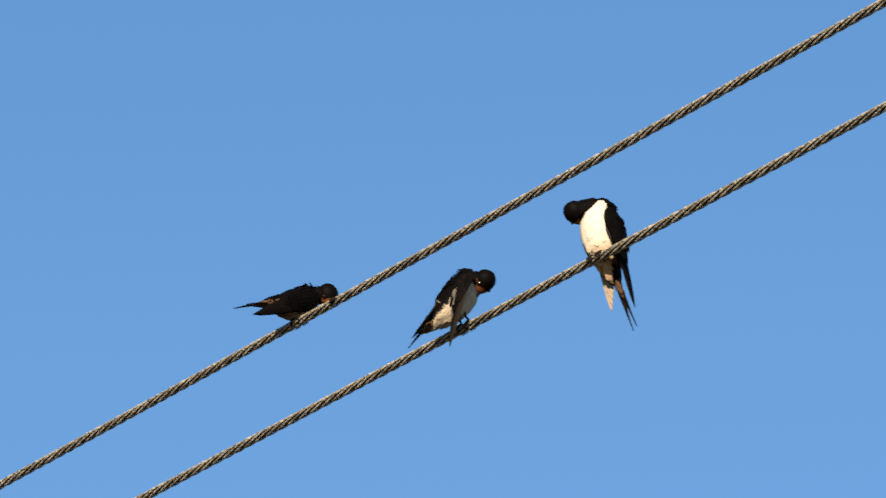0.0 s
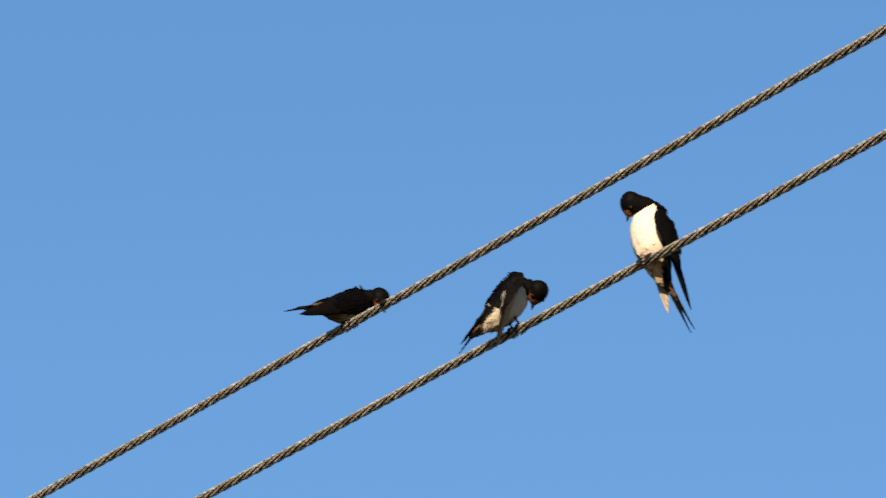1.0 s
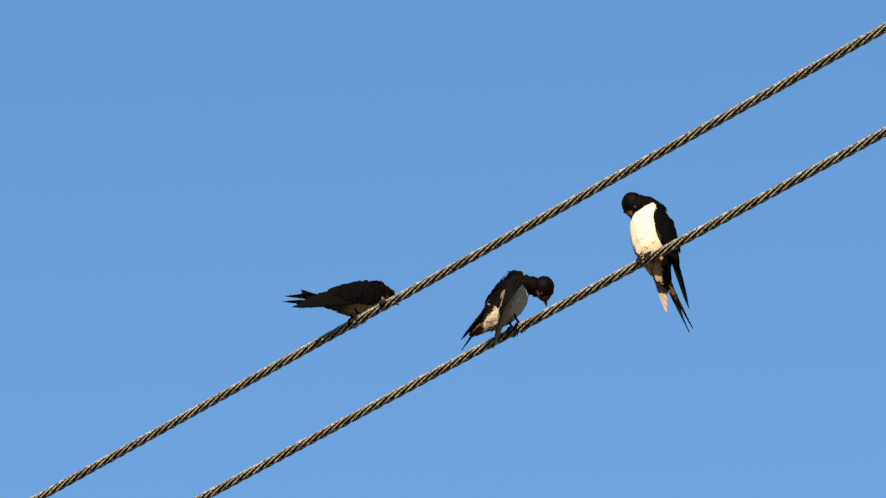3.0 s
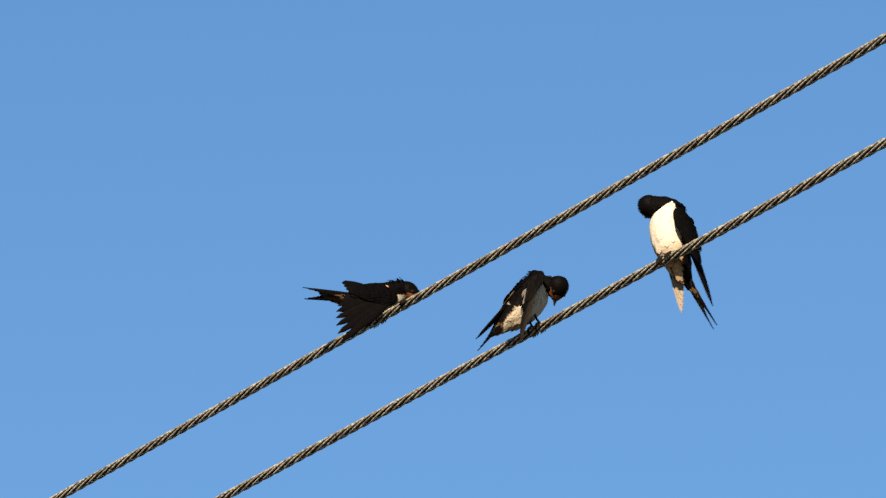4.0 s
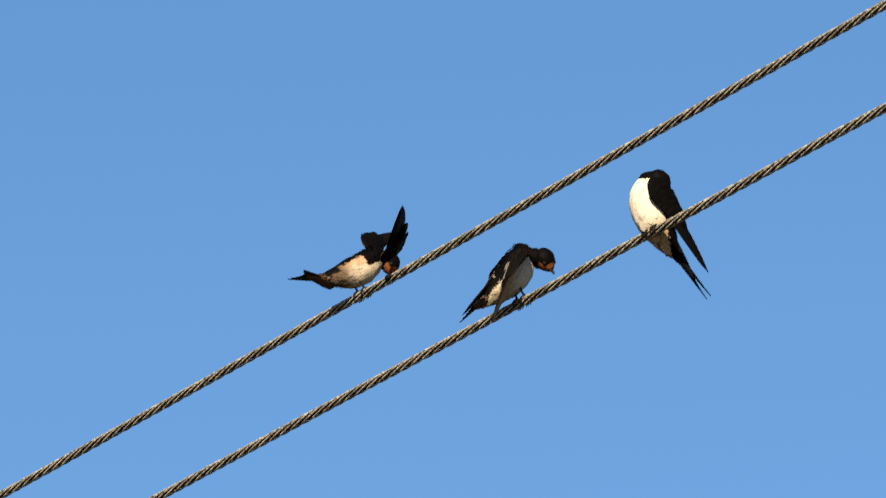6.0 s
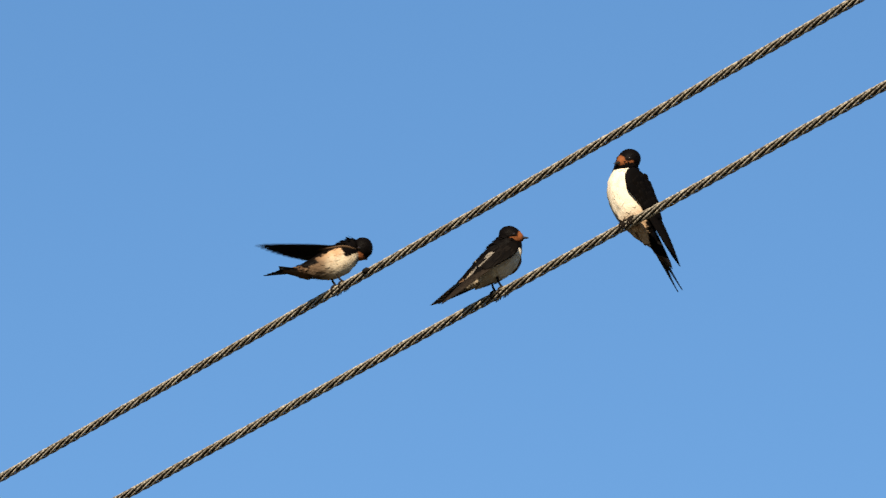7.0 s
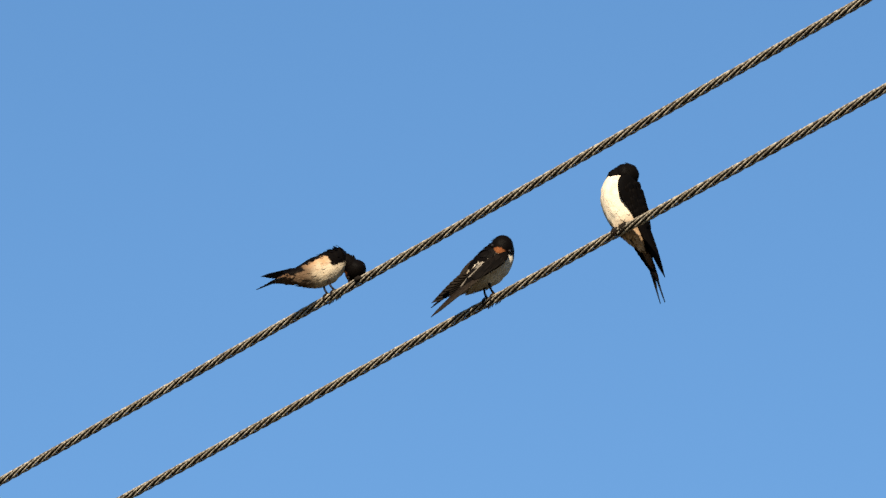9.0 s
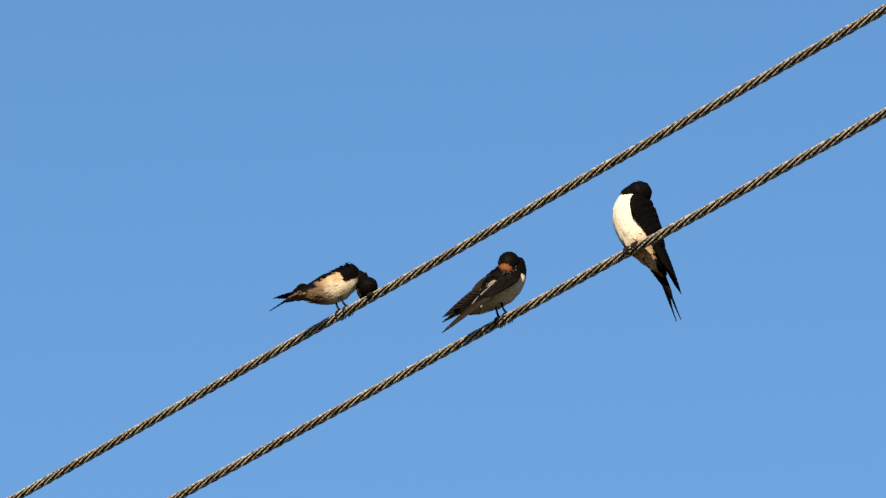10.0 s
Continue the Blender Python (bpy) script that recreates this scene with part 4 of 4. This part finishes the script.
stance("mid", 4.5, 6, 50, (35, 42, 14), (-0.6, -0.7, 0), (0.8, 0.15, 0.6), left=((-103, -27), (0.1, -0.6, -0.8), 0, (-16, -3, -8, 0)), right=((-31, -43), (0.42, -0.12, 0.9), 0.03, (-2, -2, 14, 0)), tail=(-94, -33), shift=(0, -6), neck=0.65)
stance("mid", 5, 6, 50, (32, 48, 14), (-0.6, -0.7, 0), (0.8, 0.15, 0.6), left=((-99, -28), (0.1, -0.6, -0.8), 0, (-16, -3, -8, 0)), right=((-33, -28), (0.42, -0.12, 0.9), 0.03, (-2, -2, 14, 0)), tail=(-93, -35), shift=(0, -6), neck=0.65)
stance("mid", 5.5, 6, 50, (38, 76, 14), (-0.3, -0.8, 0.2), (0.8, 0.15, 0.6), left=((-109, -20), (0.1, -0.6, -0.8), 0, (-16, -3, -8, 0)), right=((-35, -35), (0.42, -0.12, 0.9), 0.03, (-2, -2, 14, 0)), tail=(-96, -27), shift=(0, -6), neck=0.65)
stance("mid", 6, 6, 50, (42, 68, 14), (0.6, -0.7, 0.4), (0.8, 0.15, 0.6), left=((-105, -23), (0.1, -0.6, -0.8), 0, (-16, -3, -8, 0)), right=((-57, -39), (0.42, -0.12, 0.9), 0.03, (-2, -2, 14, 0)), tail=(-101, -25), shift=(0, -6), neck=0.65)
stance("mid", 6.2, 6, 50, (43, 73, 14), (0.8, -0.5, 0.4), (0.8, 0.15, 0.6), left=((-104, -21), (0.1, -0.6, -0.8), 0, (-16, -3, -8, 0)), right=((-56, -37), (0.42, -0.12, 0.9), 0.03, (-2, -2, 14, 0)), tail=(-100, -25), shift=(0, -6), neck=0.65)
stance("mid", 6.8, -8, 40, (23, 95, 0), (1, 0, 0.3), left=((-102, -9), None, 0, (4, -22, -26, 0)), right=((-100, -24), None, 0, (6, -16, 9, 0)), tail=(-96, -17), shift=(0, -1))
stance("mid", 7.3, -22, 30, (22, 94, 14), (1, 0.05, 0.3), left=((-114, 3), None, 0, (0, -14, -16, 0)), right=((-114, -19), None, 0, (5, -20, 2, 0)), tail=(-106, -1), fan=3, shift=(0, 3))
stance("mid", 7.5, -22, 30, (22, 94, 14), (1, 0.05, 0.3), left=((-114, 4), None, 0, (0, -14, -16, 0)), right=((-114, -18), None, 0, (5, -20, 2, 0)), tail=(-106, 0), fan=3, shift=(0, 3))
stance("mid", 8, -22, 30, (20, 94, 14), (1, 0.08, 0.3), left=((-113, 4), None, 0, (0, -14, -16, 0)), right=((-114, -17), None, 0, (5, -20, 2, 0)), tail=(-105, 0), fan=3, shift=(0, 3))
stance("mid", 8.3, -22, 30, (20, 94, 14), (0.5, -0.1, 0.7), left=((-115, 4), None, 0, (0, -14, -16, 0)), right=((-117, -15), None, 0, (5, -20, 2, 0)), tail=(-107, 0), fan=3, shift=(0, 3))
stance("mid", 8.5, -22, 30, (14, 95, 14), (-0.35, -0.45, 0.75), (0.2, 0.85, 0.4), left=((-118, 7), None, 0, (-17, -6, -12, 0)), right=((-120, -11), None, 0, (5, -22, 3, 0)), tail=(-110, 3), fan=3, shift=(-5, 2))
stance("mid", 9, -22, 30, (20, 88, 14), (-0.25, -0.5, 0.8), (0.2, 0.8, 0.5), left=((-109, -6), None, 0, (-17, -6, -12, 0)), right=((-110, -32), None, 0, (5, -22, 3, 0)), tail=(-101, -10), fan=3, shift=(-5, 2))
stance("mid", 9.5, -22, 30, (12, 93, 14), (-0.25, -0.5, 0.8), (0.2, 0.8, 0.5), left=((-102, -3), None, 0, (-17, -6, -12, 0)), right=((-101, -36), None, 0, (5, -22, 3, 0)), tail=(-94, -7), fan=3, shift=(-5, 2))
stance("mid", 10, -22, 30, (10, 93, 14), (-0.25, -0.5, 0.8), (0.2, 0.8, 0.5), left=((-111, 4), None, 0, (-17, -6, -12, 0)), right=((-112, -25), None, 0, (5, -22, 3, 0)), tail=(-103, 0), fan=3, shift=(-5, 2))

# ---- the upright swallow on the lower wire ----
stance("right", 0, 200, 75, (-38, 71, 4), (0.5, -0.8, 0.3), (-0.8, 0.3, 0.3), left=((70, -91), (-0.55, -0.2, 0.8), 0, (4, -8, 16, 0)), right=((32, -98), None, 0, (5, -12, -20, 0)), tail=(64, -121), fan=0.5, shift=(-26, -2), neck=0.62)
stance("right", 0.5, 200, 75, (-38, 64, 4), (0.5, -0.8, 0.3), (-0.8, 0.3, 0.3), left=((74, -93), (-0.55, -0.2, 0.8), 0, (4, -8, 16, 0)), right=((38, -101), None, 0, (5, -12, -20, 0)), tail=(69, -122), fan=0.5, shift=(-26, -2), neck=0.62)
stance("right", 1, 200, 75, (-29, 92, 4), (-0.3, -0.9, 0.3), (-0.7, 0.6, 0.2), left=((80, -90), (-0.55, -0.2, 0.8), 0, (4, -8, 16, 0)), right=((43, -97), None, 0, (5, -12, -20, 0)), tail=(76, -121), fan=0.5, shift=(-26, -2), neck=0.62)
stance("right", 1.5, 200, 75, (-35, 82, 4), (0.5, -0.8, 0.3), (-0.8, 0.3, 0.3), left=((75, -90), (-0.55, -0.2, 0.8), 0, (4, -8, 16, 0)), right=((34, -99), None, 0, (5, -12, -20, 0)), tail=(71, -117), fan=0.5, shift=(-26, -2), neck=0.62)
stance("right", 2, 200, 75, (-36, 90, 4), (-0.9, -0.45, 0.25), (-0.2, 1, 0), left=((81, -89), (-0.55, -0.2, 0.8), 0, (4, -8, 16, 0)), right=((42, -100), None, 0, (5, -12, -20, 0)), tail=(78, -122), fan=0.5, shift=(-26, -2))
stance("right", 2.3, 200, 75, (-13, 101, 4), (-1, 0, 0.4), left=((80, -93), (-0.55, -0.2, 0.8), 0, (4, -8, 16, 0)), right=((45, -105), None, 0, (5, -12, -20, 0)), tail=(76, -126), fan=0.5, shift=(-26, -2))
stance("right", 2.5, 200, 75, (-12, 107, 4), (-1, 0.05, 0.35), left=((77, -92), (-0.55, -0.2, 0.8), 0, (4, -8, 16, 0)), right=((43, -101), None, 0, (5, -12, -20, 0)), tail=(72, -126), fan=0.5, shift=(-26, -2))
stance("right", 2.7, 200, 75, (-21, 98, 4), (-0.7, -0.6, 0.4), left=((77, -93), (-0.55, -0.2, 0.8), 0, (4, -8, 16, 0)), right=((42, -100), None, 0, (5, -12, -20, 0)), tail=(73, -125), fan=0.5, shift=(-26, -2))
stance("right", 3.3, 200, 75, (-27, 86, 4), (0.1, -0.8, 0.4), (-0.7, 0.5, 0.2), left=((76, -88), (-0.55, -0.2, 0.8), 0, (4, -8, 16, 0)), right=((34, -100), None, 0, (5, -12, -20, 0)), tail=(71, -122), fan=0.5, shift=(-26, -2), neck=0.62)
stance("right", 3.8, 200, 75, (-39, 85, 4), (0.4, -0.8, 0.3), (-0.8, 0.3, 0.3), left=((68, -94), (-0.55, -0.2, 0.8), 0, (4, -8, 16, 0)), right=((6, -103), None, 0, (5, -12, -20, 0)), tail=(66, -125), fan=0.5, shift=(-26, -2), neck=0.62)
stance("right", 4, 200, 74, (-30, 83, 4), (0.4, -0.8, 0.3), (-0.8, 0.3, 0.3), left=((83, -87), (-0.55, -0.2, 0.8), 0, (4, -8, 16, 0)), right=((32, -100), None, 0, (5, -12, -20, 0)), tail=(80, -118), fan=0.5, shift=(-26, -2), neck=0.62)
stance("right", 4.13, 200, 69, (-6, 93, 4), (0.3, -0.7, 0.2), (0, 0.8, 0.4), left=((84, -84), (-0.74, -0.3, 0.6), 0, (-1, -8, 16, 0)), right=((34, -94), None, 0, (1, -12, 0, 45)), tail=(78, -119), fan=0.5, shift=(-28, -2))
stance("right", 4.25, 200, 69, (-6, 93, 4), (0.3, -0.7, 0.2), (0, 0.8, 0.4), left=((84, -84), (-0.74, -0.3, 0.6), 0, (-1, -8, 16, 0)), right=((34, -94), None, 0, (1, -12, 0, 90)), tail=(78, -119), fan=0.5, shift=(-28, -2))
stance("right", 4.37, 200, 69, (5, 87, 4), (0.3, -0.7, 0.2), (0, 0.8, 0.4), left=((84, -84), (-0.74, -0.3, 0.6), 0, (-1, -8, 16, 0)), right=((34, -94), None, 0, (1, -12, 0, 135)), tail=(78, -119), fan=0.5, shift=(-28, -2))
stance("right", 4.5, 200, 65, (15, 80, 4), (0.6, -0.65, -0.3), (0.4, 0.7, 0.6), left=((88, -83), (-0.74, -0.3, 0.6), 0, (-1, 0, 16, 0)), right=((40, -93), None, 0, (1, -12, 0, 180)), tail=(78, -121), fan=0.5, shift=(-26, -12), neck=0.85)
stance("right", 5, 200, 64, (9, 83, 4), (0.5, -0.7, -0.3), (0.4, 0.7, 0.6), left=((104, -72), (-0.74, -0.3, 0.6), 0, (-1, 0, 16, 0)), right=((64, -84), None, 0, (1, -12, 0, 180)), tail=(97, -111), fan=0.5, shift=(-26, -12), neck=0.85)
stance("right", 5.5, 200, 64, (8, 83, 4), (0.5, -0.75, -0.2), (0.4, 0.7, 0.6), left=((103, -73), (-0.74, -0.3, 0.6), 0, (-1, 0, 16, 0)), right=((66, -86), None, 0, (1, -12, 0, 180)), tail=(97, -112), fan=0.5, shift=(-26, -12), neck=0.85)
stance("right", 6, 200, 64, (11, 80, 4), (0.5, -0.75, -0.2), (0.4, 0.7, 0.6), left=((103, -75), (-0.74, -0.3, 0.6), 0, (-1, 0, 16, 0)), right=((66, -90), None, 0, (1, -12, 0, 180)), tail=(94, -114), fan=0.5, shift=(-26, -12), neck=0.85)
stance("right", 6.2, 200, 64, (10, 80, 4), (0.4, -0.7, -0.2), (0.4, 0.7, 0.6), left=((103, -76), (-0.74, -0.3, 0.6), 0, (-1, 0, 16, 0)), right=((65, -90), None, 0, (1, -12, 0, 180)), tail=(93, -115), fan=0.5, shift=(-26, -12), neck=0.85)
stance("right", 6.8, 200, 64, (1, 100, 4), (-0.5, -0.2, 0.6), left=((100, -81), (-0.74, -0.3, 0.6), 0, (-1, 0, 16, 0)), right=((69, -89), None, 0, (1, -12, 0, 180)), tail=(91, -120), fan=0.5, shift=(-26, -12))
stance("right", 7.3, 200, 64, (-3, 105, 4), (-0.9, 0, 0.5), left=((90, -86), (-0.74, -0.3, 0.6), 0, (-1, -8, 16, 0)), right=((63, -90), None, 0, (1, -12, 0, 180)), tail=(80, -124), fan=0.5, shift=(-22, -2))
stance("right", 7.5, 200, 64, (-3, 106, 4), (-1, 0, 0.35), left=((90, -87), (-0.74, -0.3, 0.6), 0, (-1, -8, 16, 0)), right=((65, -91), None, 0, (1, -12, 0, 180)), tail=(80, -126), fan=0.5, shift=(-22, -2))
stance("right", 8, 200, 64, (1, 102, 4), (-1, 0, 0.35), left=((86, -90), (-0.74, -0.3, 0.6), 0, (-1, -8, 16, 0)), right=((63, -95), None, 0, (1, -12, 0, 180)), tail=(78, -128), fan=0.5, shift=(-22, -2))
stance("right", 8.25, 200, 64, (5, 103, 4), (-0.2, -0.2, 0.7), left=((87, -90), (-0.74, -0.3, 0.6), 0, (-1, -8, 16, 0)), right=((64, -96), None, 0, (1, -12, 0, 180)), tail=(78, -126), fan=0.5, shift=(-22, -2))
stance("right", 8.5, 200, 62, (11, 94, 4), (0.6, -0.3, -0.5), (0.2, 0.9, 0.1), left=((88, -88), (-0.74, -0.3, 0.6), 0, (-1, -2, 16, 0)), right=((57, -98), None, 0, (1, -6, 0, 180)), tail=(80, -125), fan=0.5, shift=(-20, -10), neck=0.85)
stance("right", 9, 200, 62, (9, 88, 4), (0.6, -0.35, -0.5), (0.2, 0.9, 0.1), left=((82, -90), (-0.74, -0.3, 0.6), 0, (-1, -2, 16, 0)), right=((59, -100), None, 0, (1, -6, 0, 180)), tail=(71, -130), fan=0.5, shift=(-20, -10), neck=0.85)
stance("right", 9.5, 200, 62, (7, 93, 4), (0.6, -0.35, -0.5), (0.2, 0.9, 0.1), left=((89, -85), (-0.74, -0.3, 0.6), 0, (-1, -2, 16, 0)), right=((59, -95), None, 0, (1, -6, 0, 180)), tail=(79, -124), fan=0.5, shift=(-20, -10), neck=0.85)
stance("right", 10, 200, 62, (11, 90, 4), (0.6, -0.3, -0.5), (0.2, 0.9, 0.1), left=((89, -86), (-0.74, -0.3, 0.6), 0, (-1, -2, 16, 0)), right=((61, -94), None, 0, (1, -6, 0, 180)), tail=(76, -125), fan=0.5, shift=(-20, -10), neck=0.85)


def motions():
    for bird, poses in POSES.items():
        key_swallow({"left": left_swallow, "mid": mid_swallow, "right": right_swallow}[bird], poses)
    walk(wire_high, [(t, Matrix.Translation((0, 0, d)) @ wire_high.matrix_basis) for t, d in SWAY])


motions()
